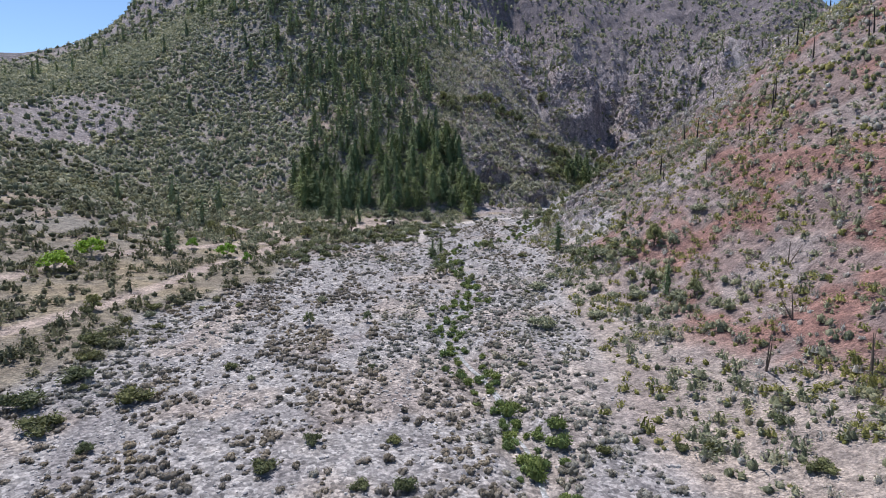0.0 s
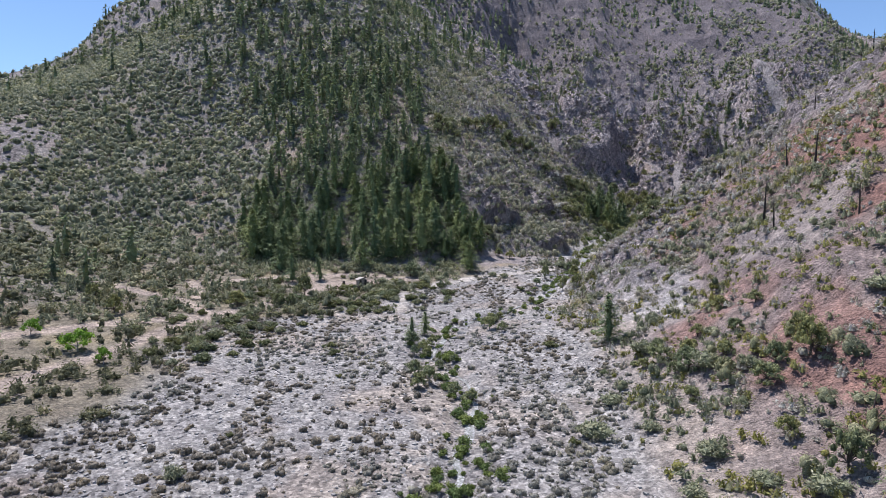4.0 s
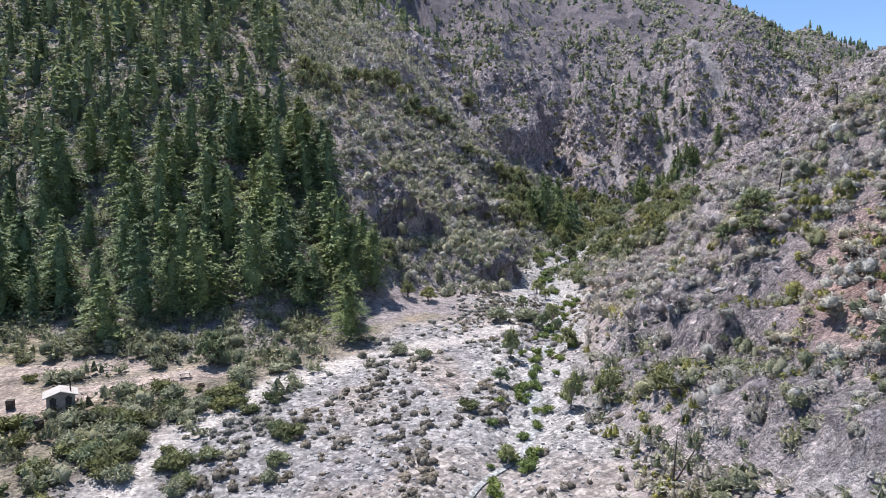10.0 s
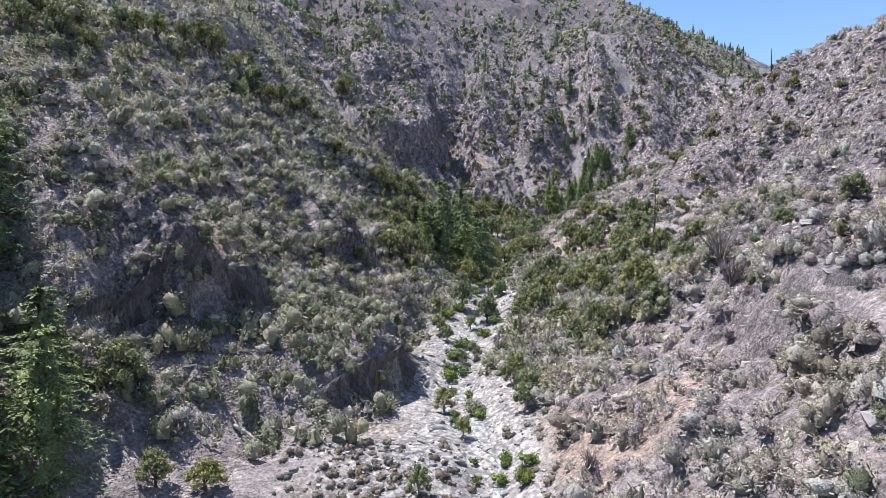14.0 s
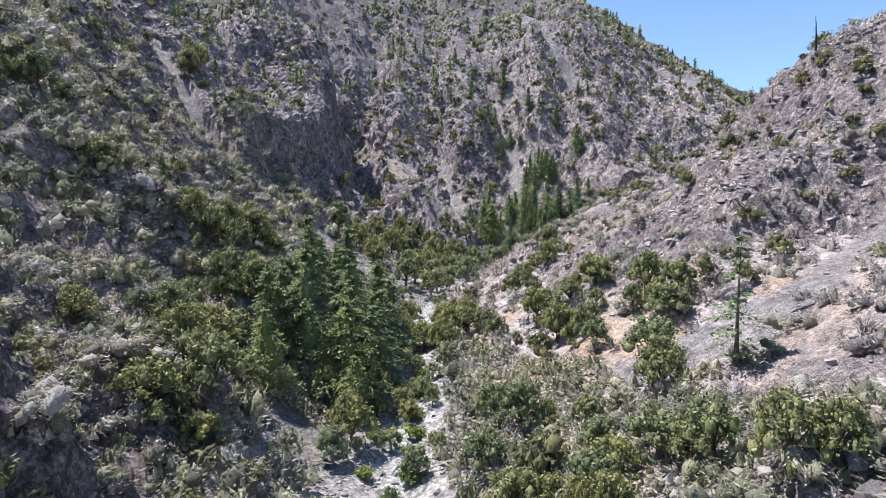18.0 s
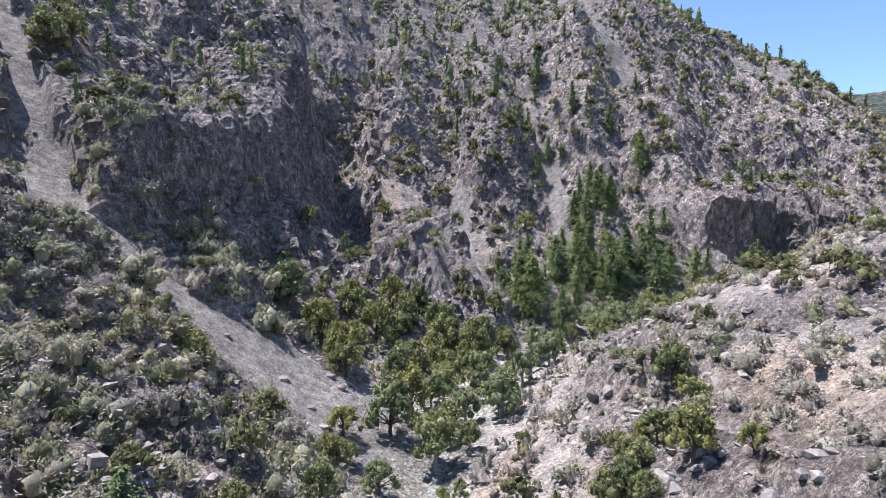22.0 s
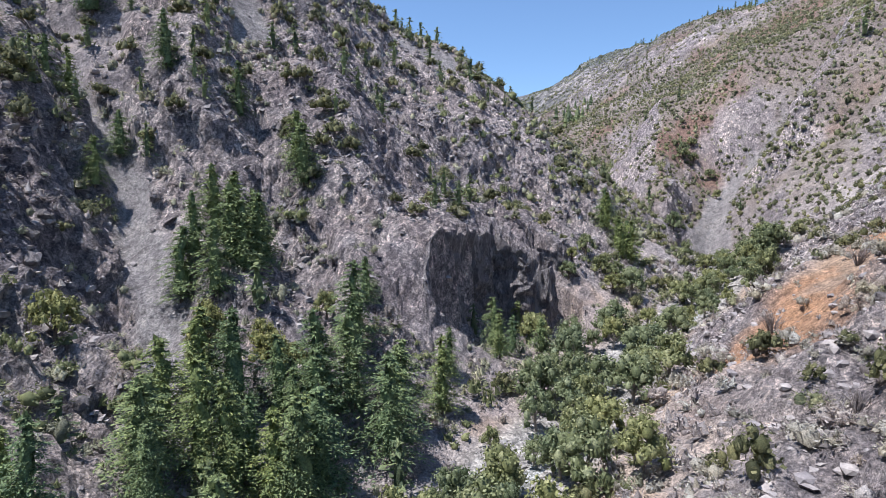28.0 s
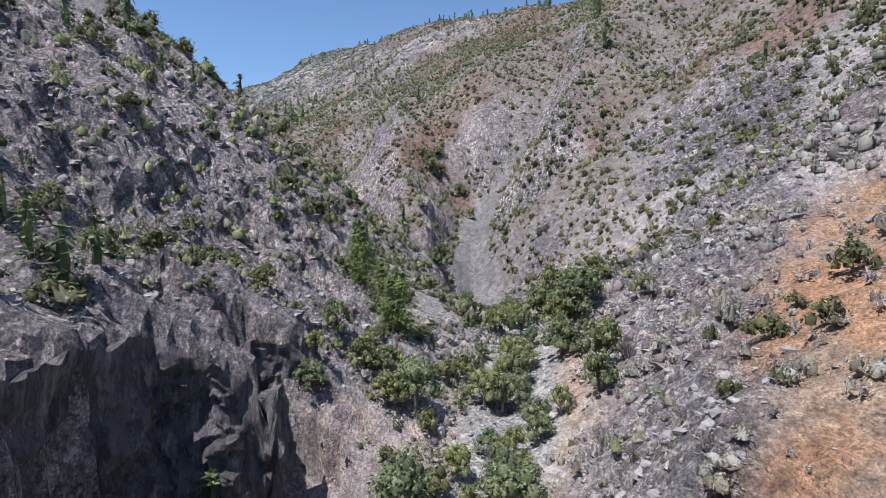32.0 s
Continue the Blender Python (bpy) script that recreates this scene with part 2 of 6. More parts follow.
GROUND, WATER = ground_material(), water_material()
NEEDLES = foliage("fir_needles", (0.0848, 0.121, 0.0605), (0.176, 0.224, 0.104), (0.309, 0.36, 0.157), True, 0.16)
NEEDLES_FAR = foliage("far_fir_needles", (0.0999, 0.138, 0.0825), (0.199, 0.255, 0.134), (0.342, 0.392, 0.196), False)
OAK = foliage("oak_leaves", (0.0919, 0.103, 0.0538), (0.215, 0.23, 0.109), (0.398, 0.394, 0.201))
OAK_FAR = foliage("small_oak_leaves", (0.0719, 0.0808, 0.0442), (0.168, 0.18, 0.0899), (0.311, 0.308, 0.166), False)
OLIVE = foliage("olive_leaves", (0.0578, 0.0665, 0.0306), (0.122, 0.133, 0.0578), (0.197, 0.21, 0.0952))
ALDER = foliage("alder_leaves", (0.115, 0.135, 0.065), (0.22, 0.24, 0.125), (0.36, 0.37, 0.22))
LIME = foliage("cottonwood_leaves", (0.11, 0.2, 0.025), (0.2, 0.34, 0.04), (0.3, 0.44, 0.08))
WILLOW = foliage("willow_leaves", (0.08, 0.115, 0.035), (0.165, 0.215, 0.07), (0.28, 0.33, 0.12))
SAGE = foliage("grey_sage_leaves", (0.218, 0.207, 0.178), (0.429, 0.408, 0.354), (0.62, 0.62, 0.584), False)
GREY_GREEN = foliage("grey_green_brush", (0.17, 0.179, 0.132), (0.34, 0.349, 0.254), (0.587, 0.579, 0.438), False)
LILAC = foliage("lilac_grey_brush", (0.21, 0.186, 0.187), (0.406, 0.362, 0.358), (0.6, 0.572, 0.567), False)
FAN_GREY = foliage("fan_sage_leaves", (0.16, 0.156, 0.132), (0.29, 0.284, 0.24), (0.46, 0.45, 0.39), False)
FAN_SAGE = foliage("brownish_sage_leaves", (0.15, 0.135, 0.108), (0.265, 0.238, 0.19), (0.42, 0.375, 0.31), False)
CHAPARRAL = foliage("chaparral_leaves", (0.122, 0.147, 0.0902), (0.254, 0.275, 0.171), (0.443, 0.442, 0.3), False)
OLIVE_SCRUB = foliage("olive_scrub_leaves", (0.07, 0.078, 0.045), (0.15, 0.158, 0.09), (0.27, 0.272, 0.165), False)
BROOM = foliage("yellow_green_leaves", (0.129, 0.14, 0.0468), (0.269, 0.274, 0.0842), (0.421, 0.398, 0.15), False)
TWIGS = foliage("dry_twigs", (0.17, 0.145, 0.14), (0.3, 0.265, 0.26), (0.45, 0.41, 0.405), False)
BARK = bark("fir_bark", (0.06, 0.045, 0.035), (0.19, 0.15, 0.12))
PALE_BARK = bark("bleached_wood", (0.22, 0.19, 0.17), (0.5, 0.46, 0.42))
BURNT = bark("charred_wood", (0.012, 0.011, 0.01), (0.075, 0.065, 0.06))
BOULDER = stone("granite", (0.18, 0.176, 0.17), (0.31, 0.303, 0.292), (0.46, 0.445, 0.43))
PURPLE_ROCK = stone("purplish_gneiss", (0.2, 0.184, 0.188), (0.32, 0.297, 0.295), (0.45, 0.418, 0.41))
HUT_WALL = plain("tan_concrete_wall", (0.25, 0.21, 0.17), (0.38, 0.33, 0.28), 2.0)
HUT_ROOF = plain("pale_metal_roof", (0.36, 0.33, 0.3), (0.48, 0.45, 0.41), 1.5, 0.5)
DARK_WOOD = plain("dark_painted_wood", (0.03, 0.026, 0.024), (0.075, 0.065, 0.058), 5.0)
STEEL = plain("rusty_steel", (0.09, 0.06, 0.045), (0.2, 0.15, 0.12), 8.0, 0.6, 0.5)


def cliff_material():
    """Cracked, streaked grey-purple rock."""
    m, t, b = material("cliff_rock", 0.88)
    at = place(t)
    flat = node(t, "Mapping", Scale=(1.0, 1.0, 0.35), Rotation=(0.1, 0.2, 0.3))
    t.links.new(at, flat.inputs[0])
    n = node(t, "TexNoise", Scale=0.5, Detail=12.0, Roughness=0.75)
    chips = node(t, "TexVoronoi", Scale=0.8, Randomness=1.0)
    for q in (n, chips):
        t.links.new(flat.outputs[0], q.inputs["Vector"])
    seam = math_node(t, "ABSOLUTE", math_node(t, "SUBTRACT", n.outputs["Fac"], 0.5), 0.0)
    grey = t.nodes.new("ShaderNodeSeparateColor")
    t.links.new(chips.outputs["Color"], grey.inputs[0])
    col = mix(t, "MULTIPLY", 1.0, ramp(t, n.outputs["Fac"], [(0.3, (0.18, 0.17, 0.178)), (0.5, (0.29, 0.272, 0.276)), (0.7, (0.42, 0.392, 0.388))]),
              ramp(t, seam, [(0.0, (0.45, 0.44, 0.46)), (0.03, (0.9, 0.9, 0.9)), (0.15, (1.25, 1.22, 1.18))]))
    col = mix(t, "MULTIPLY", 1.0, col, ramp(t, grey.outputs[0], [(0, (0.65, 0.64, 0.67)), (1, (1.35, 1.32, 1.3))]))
    t.links.new(col, b.inputs["Base Color"])
    bump(t, b, math_node(t, "ADD", math_node(t, "MULTIPLY", seam, 4.0), math_node(t, "MULTIPLY", grey.outputs[0], 0.4)), 1.0, 0.9)
    return m


CLIFF = cliff_material()

# ---- lie of the land: lines down the slopes, along the creek and along the crests ----
CREEK = [(6, -200, -21), (14, 40, -8.5), (12, 80, -6.4), (5, 108, -5.2), (0, 137, -3.8), (7, 158, -3), (9, 185, -2), (0, 212, -0.6), (5, 236, 0.9), (24, 251, 2.6), (37, 272, 4.6), (46, 296, 6.9),
         (56, 316, 8.2), (65, 336, 9.4), (71, 364, 11.4), (84, 386, 13.5), (104, 420, 17), (122, 455, 20.5), (138, 486, 23), (158, 514, 25.5), (190, 534, 29),
         (235, 541, 34), (276, 534, 38), (318, 527, 42), (362, 517, 47), (410, 510, 54), (465, 514, 66)]
LEFT_HILL = [(-60, 113, -3.4), (-70, 175, 1.5), (-106, 218, 7.5), (-63, 243, 3.2), (-23, 216, 0.3), (-26, 289, 6.5), (-46, 297, 8), (5, 320, 9.5),
             (-147, 236, 22), (-142, 330, 22), (-75, 318, 11), (-60, 335, 16), (-165, 361, 44), (-155, 372, 49), (-118, 412, 70), (-242, 382, 75), (-147, 431, 86),
             (-50, 380, 62), (-46, 424, 96), (-44, 433, 105), (-12, 340, 24), (20, 342, 18)]
LEFT_WALL = [(33, 339, 11), (30, 356, 22), (21, 365, 38), (-4, 394, 64), (13, 378, 52), (21, 381, 51), (34, 387, 38), (45, 378, 31), (63, 389, 17.5),
             (24, 427, 75), (51, 484, 92), (89, 427, 20), (66, 449, 40), (61, 465, 56), (79, 482, 51), (91, 473, 46), (109, 523, 51), (126, 503, 31), (138, 529, 34),
             (91, 556, 73), (111, 576, 90), (87, 610, 119), (134, 568, 66)]
CLIFFS = [(162, 560, 36), (166, 590, 50), (168, 625, 70), (166, 660, 96), (161, 652, 122), (128, 600, 100), (134, 640, 124), (187, 708, 143), (183, 630, 78), (181, 648,
        80), (209, 660, 104), (175, 586, 51), (180, 580, 66), (175, 571, 59), (185, 567, 52), (192, 560, 46), (220, 569, 44), (240, 600, 66), (256, 613, 76), (244, 582,
        54)]
CAVE_SLOPE = [(268, 654, 115), (234, 673, 109), (300, 592, 80), (312, 590, 76), (302, 570, 56), (318, 569, 54), (334, 568, 57), (332, 556, 50), (312, 560, 44), (338, 590, 79), (358, 591, 93), (318, 628, 113), (327, 639, 124), (317,
        599, 95), (346, 572, 68), (348, 556, 57), (300, 552, 42), (322, 548, 43.5)]
CREST = [(425, 572, 98), (400, 598, 122), (390, 628, 133), (356, 660, 158), (410, 622, 138), (400, 650, 151), (382, 690, 182), (322, 737, 171), (308, 772, 182), (292, 765, 188), (312, 761, 164), (10, 737, 208), (90, 800, 222)]
RED_HILL = [(40, 80, -5.5), (24, 112, -4.2), (54, 144, 2.5), (75, 139, 12), (32, 111, -4), (79, 177, 24), (98, 207, 44), (131, 221, 78), (88, 199, 35), (67, 209, 16), (44, 217, 5), (47, 254, 6),
            (93, 258, 41), (60, 249, 14), (74, 266, 27), (77, 282, 30), (68, 285, 20), (84, 294, 32), (73, 304, 18), (77, 303, 24), (86, 304, 31.5)]
SPUR = [(101, 330, 33), (109, 344, 33), (126, 368, 33), (113, 365, 21), (92, 391, 14.5), (163, 413, 39), (191, 412, 42), (198, 430, 68), (212, 429, 67), (215, 406, 77), (228, 440, 89), (245, 425, 100),
        (203, 439, 55), (185, 424, 55), (191, 468, 46), (176, 467, 41), (161, 476, 28), (200, 480, 53), (197, 498, 47), (215, 522, 37), (285, 521, 43), (290, 499, 57), (298, 495, 61),
        (312, 498, 63), (368, 472, 75), (393, 496, 60), (442, 470, 92), (353, 457, 80), (290, 455, 88)]
# the ridges and ranges round the canyon
EAST_RIDGE = [(525, 523, 96), (587, 526, 150), (548, 470, 155), (508, 432, 153), (1070, 699, 290), (930, 560, 288), (860, 450, 278), (720, 330, 265), (260, 230, 185),
        (320, 340, 165), (420, 300, 215), (600, 620, 108), (480, 600, 86), (700, 700, 120)]
NORTH_RIDGE = [(560, 770, 150), (800, 900, 212), (900, 800, 162), (945, 772, 178), (440, 790, 233), (500, 915, 292), (599, 1065, 372), (452, 1067, 390), (690, 980, 300),
        (1168, 1805, 300), (1358, 1641, 260), (1464, 1525, 240), (1541, 1426, 220), (1620, 1330, 220), (0, 900, 430), (290, 930, 330), (330, 1150, 430), (640, 1020, 260)]
WEST_RIDGE = [(-247, 500, 128), (-294, 519, 118), (-287, 596, 158), (-330, 690, 224), (-375, 620, 142), (-237, 624, 202), (-460, 800, 168), (-400, 900, 215), (-1115,
        2237, 560), (-1325, 2120, 430), (-1180, 1500, 300), (-110, 560, 250), (-150, 760, 360), (-900, 1000, 230)]
VALLEY_MOUTH = [(200, 120, 95), (330, 60, 190), (-300, 200, 50), (-250, 60, 30), (-160, 60, 2), (-120, -200, -16), (-450, -100, 40), (200, -200, 20), (450, -300, 120),
        (-330, 300, 85), (-620, 420, 130)]


# ribs (raised) and gullies (sunk) down the mountain sides: line, height, half width
FOLDS = [([(165, 572), (172, 611), (177, 640), (192, 672), (215, 708), (236, 750)], -13, 24), ([(176, 580), (188, 627), (202, 657), (231, 697), (250, 735)], 9, 15),
         ([(201, 545), (199, 560), (199, 575), (207, 604), (222, 634), (241, 689)], -7, 11), ([(213, 586), (235, 630), (259, 668), (290, 740), (297, 800)], 12, 17),
         ([(241, 580), (241, 597), (252, 615), (266, 632), (274, 668), (305, 770)], -10, 15), ([(270, 612), (300, 650), (329, 692)], 8, 15), ([(265, 578), (277, 597), (294, 620), (321, 658)], -7, 13),
         ([(290, 582), (313, 609), (346, 645)], 6, 14), ([(118, 620), (136, 670), (166, 760), (180, 850)], 14, 26), ([(118, 560), (116, 611), (110, 700), (88, 783), (71, 840)], -15, 32),
         ([(60, 520), (50, 600), (30, 700), (10, 800)], 14, 34), ([(400, 512), (444, 520), (474, 519), (519, 511), (545, 478), (600, 440)], -16, 30), ([(440, 536), (520, 546), (620, 556)], 14, 24),
         ([(423, 556), (500, 572), (561, 584), (680, 600)], -15, 28), ([(470, 496), (530, 460), (620, 400)], 13, 26), ([(480, 450), (540, 410), (600, 360)], -9, 22),
         ([(17, 361), (26, 357), (34, 350), (41, 341)], -3, 7), ([(30, 420), (45, 400), (56, 378)], -5, 12), ([(0, 400), (14, 380), (22, 362)], 4, 10), ([(62, 470), (74, 440), (80, 418)], 5, 12)]


def hash01(i, j, seed):
    h = (i.astype(np.int64) * 374761393 + j.astype(np.int64) * 668265263 + seed * 974634777) & 0xFFFFFFFF
    h = ((h ^ (h >> 13)) * 1274126177) & 0xFFFFFFFF
    return ((h ^ (h >> 16)) & 0xFFFFFF) / float(0xFFFFFF)


def vnoise(x, y, size, seed):
    """Smooth noise from -1 to 1 with cells of that size."""
    u, v = x / size, y / size
    i, j = np.floor(u), np.floor(v)
    a, b = u - i, v - j
    a, b = a * a * (3 - 2 * a), b * b * (3 - 2 * b)
    lo = hash01(i, j, seed) * (1 - a) + hash01(i + 1, j, seed) * a
    hi = hash01(i, j + 1, seed) * (1 - a) + hash01(i + 1, j + 1, seed) * a
    return 2 * (lo * (1 - b) + hi * b) - 1


def fbm(x, y, size, seed, octaves=4):
    total, amp = 0.0, 0.5
    for k in range(octaves):
        total = total + amp * vnoise(x + 17.3 * k, y - 9.1 * k, size, seed + k)
        size, amp = size / 2.03, amp / 2
    return total


def ridged(x, y, size, seed, octaves=4):
    total, amp = 0.0, 0.5
    for k in range(octaves):
        total = total + amp * (1 - 2 * np.abs(vnoise(x + 31.7 * k, y + 11.9 * k, size, seed + k)))
        size, amp = size / 2.1, amp / 2
    return total


def step01(v, lo, hi):
    s = np.clip((v - lo) / (hi - lo), 0, 1)
    return s * s * (3 - 2 * s)


def near_line(x, y, line):
    """Distance to a line of points, and how far along it (0 to 1)."""
    best, along = np.full(np.shape(x), 1e9), np.zeros(np.shape(x))
    n = len(line) - 1
    for k in range(n):
        (ax, ay), (bx, by) = line[k][:2], line[k + 1][:2]
        s = np.clip(((x - ax) * (bx - ax) + (y - ay) * (by - ay)) / ((bx - ax) ** 2 + (by - ay) ** 2), 0, 1)
        d = np.hypot(x - ax - s * (bx - ax), y - ay - s * (by - ay))
        along = np.where(d < best, (k + s) / n, along)
        best = np.minimum(best, d)
    return best, along


def nodes():
    pts = []
    for (ax, ay, az), (bx, by, bz) in zip(CREEK, CREEK[1:]):
        for s in (0.0, 0.5):
            px, py, pz = ax + s * (bx - ax), ay + s * (by - ay), az + s * (bz - az)
            pts.append((px, py, pz))
            # the bed is wide and flat on the fan, narrow in the canyon
            w = 30 if py < 200 else 30 - 24 * min(1, (py - 200) / 130)
            l = math.hypot(bx - ax, by - ay)
            nx, ny = -(by - ay) / l, (bx - ax) / l
            pts += [(px + w * nx * (0.8 if py < 330 else 1), py + w * ny, pz + 0.6), (px - w * nx * 0.55, py - w * ny * 0.55, pz + 0.5)]
    pts += LEFT_HILL + LEFT_WALL + CLIFFS + CAVE_SLOPE + CREST + RED_HILL + SPUR + EAST_RIDGE + NORTH_RIDGE + WEST_RIDGE + VALLEY_MOUTH
    for k in range(28):
        a = 2 * math.pi * k / 28
        c, s = math.cos(a), math.sin(a)
        # distant ranges all round but down the valley
        up = max(0.0, min(1.0, 0.55 + 0.9 * s))
        pts.append((200 + 2100 * c, 400 + 2100 * s, 60 + 300 * up))
        pts.append((200 + 4200 * c, 400 + 4200 * s, 90 + 330 * up))
    return np.array(pts, float)


NODE = nodes()
SOFT = 9.0


def kernel(x, y):
    return np.sqrt((x[:, None] - NODE[None, :, 0]) ** 2 + (y[:, None] - NODE[None, :, 1]) ** 2 + SOFT**2)


def lay():
    n = len(NODE)
    a = np.zeros((n + 3, n + 3))
    a[:n, :n] = kernel(NODE[:, 0], NODE[:, 1]) - 0.35 * SOFT * np.eye(n)
    a[:n, n:] = np.c_[np.ones(n), NODE[:, :2] / 1000]
    a[n:, :n] = a[:n, n:].T
    return np.linalg.solve(a, np.r_[NODE[:, 2], 0, 0, 0])


WEIGHT = lay()


def base_height(x, y):
    x, y = np.ravel(x).astype(float), np.ravel(y).astype(float)
    z = np.empty(len(x))
    for k in range(0, len(x), 20000):
        i = slice(k, k + 20000)
        z[i] = kernel(x[i], y[i]) @ WEIGHT[:-3] + WEIGHT[-3] + x[i] / 1000 * WEIGHT[-2] + y[i] / 1000 * WEIGHT[-1]
    return z


def folded(x, y):
    """The height that the ribs and gullies add, with wandering, notched flanks."""
    z = np.zeros_like(x)
    u, v = x + 5 * fbm(x, y, 22, 611, 3), y + 5 * fbm(x, y, 22, 617, 3)
    for line, high, wide in FOLDS:
        d, s = near_line(u, v, line)
        z = z + high * np.clip(1 - d / (wide * (0.75 + 0.5 * s)), 0, 1) ** 1.15 * step01(s, 0.0, 0.15) * step01(1 - s, 0.0, 0.2)
    return z


# ---- mesh helpers ----
def mesh_of(name, v, f, mats, index=None, smooth=False):
    """A mesh from vertices (n x 3) and faces (n x 4, or n x 3)."""
    v, f = np.asarray(v, np.float32), np.asarray(f, np.int32)
    me = bpy.data.meshes.new(name)
    n, k = f.shape
    me.vertices.add(len(v))
    me.vertices.foreach_set("co", v.ravel())
    me.loops.add(n * k)
    me.loops.foreach_set("vertex_index", f.ravel())
    me.polygons.add(n)
    me.polygons.foreach_set("loop_start", np.arange(0, n * k, k, dtype=np.int32))
    for m in mats:
        me.materials.append(m)
    if index is not None:
        me.polygons.foreach_set("material_index", np.asarray(index, np.int32))
    me.polygons.foreach_set("use_smooth", np.full(n, smooth))
    me.update(calc_edges=True)
    return me


def part(name, me, parent, label="", at=None):
    ob = new(name, me)
    ob.parent = parent
    if at is not None:
        ob.matrix_basis = at
    return tagged(ob, label)


def many(template, spots, rng, lean=0.06, heading=None, uneven=0.0):
    """Copies of one (v, f) at spots (x, y, z, size, stretch), turned at random, as one (v, f)."""
    v, f = template
    s = np.asarray(spots, float)
    n = len(s)
    a = rng.uniform(0, 2 * np.pi, n) if heading is None else rng.normal(heading, 0.35, n)
    c, d = np.cos(a), np.sin(a)
    scaled = v[None] * s[:, None, 3:4] * np.stack([np.ones(n), np.ones(n), s[:, 4]], -1)[:, None]
    if uneven:
        scaled = scaled * np.exp(rng.normal(0, uneven, (n, 1, 3)) * np.array([1, 1, 0.5]))
    x = scaled[..., 0] * c[:, None] - scaled[..., 1] * d[:, None]
    y = scaled[..., 0] * d[:, None] + scaled[..., 1] * c[:, None]
    tilt = rng.normal(0, lean, (n, 2))
    x, y = x + tilt[:, :1] * scaled[..., 2], y + tilt[:, 1:] * scaled[..., 2]
    out = np.stack([x, y, scaled[..., 2]], -1) + s[:, None, :3]
    faces = f[None] + (np.arange(n) * len(v))[:, None, None]
    return out.reshape(-1, 3), faces.reshape(-1, f.shape[1])


def joined(pieces):
    vs, fs, n = [], [], 0
    for v, f in pieces:
        vs.append(v)
        fs.append(f + n)
        n += len(v)
    return np.concatenate(vs), np.concatenate(fs)


def sprays(rng, centres, normals, length, width, along=None):
    """A leaf spray (a bent diamond) at each centre, lying across its normal."""
    n = len(centres)
    normals = normals / (np.linalg.norm(normals, axis=1, keepdims=True) + 1e-9)
    a = np.cross(normals, rng.normal(size=(n, 3))) if along is None else along - normals * (along * normals).sum(1, keepdims=True)
    a /= np.linalg.norm(a, axis=1, keepdims=True) + 1e-9
    b = np.cross(normals, a)
    l, w = (length * rng.uniform(0.6, 1.4, n))[:, None], (width * rng.uniform(0.6, 1.4, n))[:, None]
    k = rng.uniform(-0.3, 0.3, n)[:, None]
    q = np.stack([centres - a * l, centres + b * w + a * l * k, centres + a * l + normals * l * 0.25, centres - b * w - a * l * k], 1)
    return q.reshape(-1, 3), np.arange(4 * n).reshape(-1, 4)


def clump(rng, centre, radius, n, size):
    d = rng.normal(size=(n, 3))
    d /= np.linalg.norm(d, axis=1, keepdims=True)
    d[:, 2] = np.abs(d[:, 2]) - 0.45 * rng.random(n)
    spot = d * np.asarray(radius) * rng.uniform(0.62, 1.0, n)[:, None] + centre
    return sprays(rng, spot, d + rng.normal(0, 0.55, (n, 3)), size, size * 0.62)


def twigs(rng, centre, radius, n, size):
    """Short twigs standing out of a clump on all sides."""
    d = rng.normal(size=(n, 3))
    d /= np.linalg.norm(d, axis=1, keepdims=True)
    d[:, 2] = np.abs(d[:, 2]) - 0.3 * rng.random(n)
    spot = d * np.asarray(radius) * rng.uniform(0.6, 0.95, n)[:, None] + centre
    return sprays(rng, spot, rng.normal(size=(n, 3)) + 0.7 * d, size, size * 0.34, d + rng.normal(0, 0.45, (n, 3)))


def dome(rng, centre, radius, sides=6, rings=2):
    """The leafy inside of a clump: a small uneven closed mound."""
    lat = np.linspace(-0.7, 1.42, rings + 1)
    a = 2 * np.pi * (np.arange(sides) + rng.random()) / sides
    out = np.stack([np.cos(lat)[:, None] * np.cos(a), np.cos(lat)[:, None] * np.sin(a), np.sin(lat)[:, None] * np.ones(sides)], -1)
    out = out * rng.uniform(0.72, 1.12, (rings + 1, sides, 1)) * np.asarray(radius) + np.asarray(centre)
    f = [(r * sides + s, r * sides + (s + 1) % sides, (r + 1) * sides + (s + 1) % sides, (r + 1) * sides + s) for r in range(rings) for s in range(sides)]
    return out.reshape(-1, 3), np.array(f)


def limb(points, radii, sides=5):
    """A bent tapering round bar."""
    v, f = [], []
    for k, (p, r) in enumerate(zip(points, radii)):
        p = np.asarray(p, float)
        way = np.asarray(points[min(k + 1, len(points) - 1)], float) - np.asarray(points[max(k - 1, 0)], float)
        way /= np.linalg.norm(way) + 1e-9
        a = np.cross(way, (0.31, 0.95, 0.05))
        a /= np.linalg.norm(a) + 1e-9
        b = np.cross(way, a)
        for s in range(sides):
            t = 2 * np.pi * s / sides
            v.append(p + r * (np.cos(t) * a + np.sin(t) * b))
        if k:
            o = (k - 1) * sides
            f += [(o + s, o + (s + 1) % sides, o + sides + (s + 1) % sides, o + sides + s) for s in range(sides)]
    return np.array(v), np.array(f)


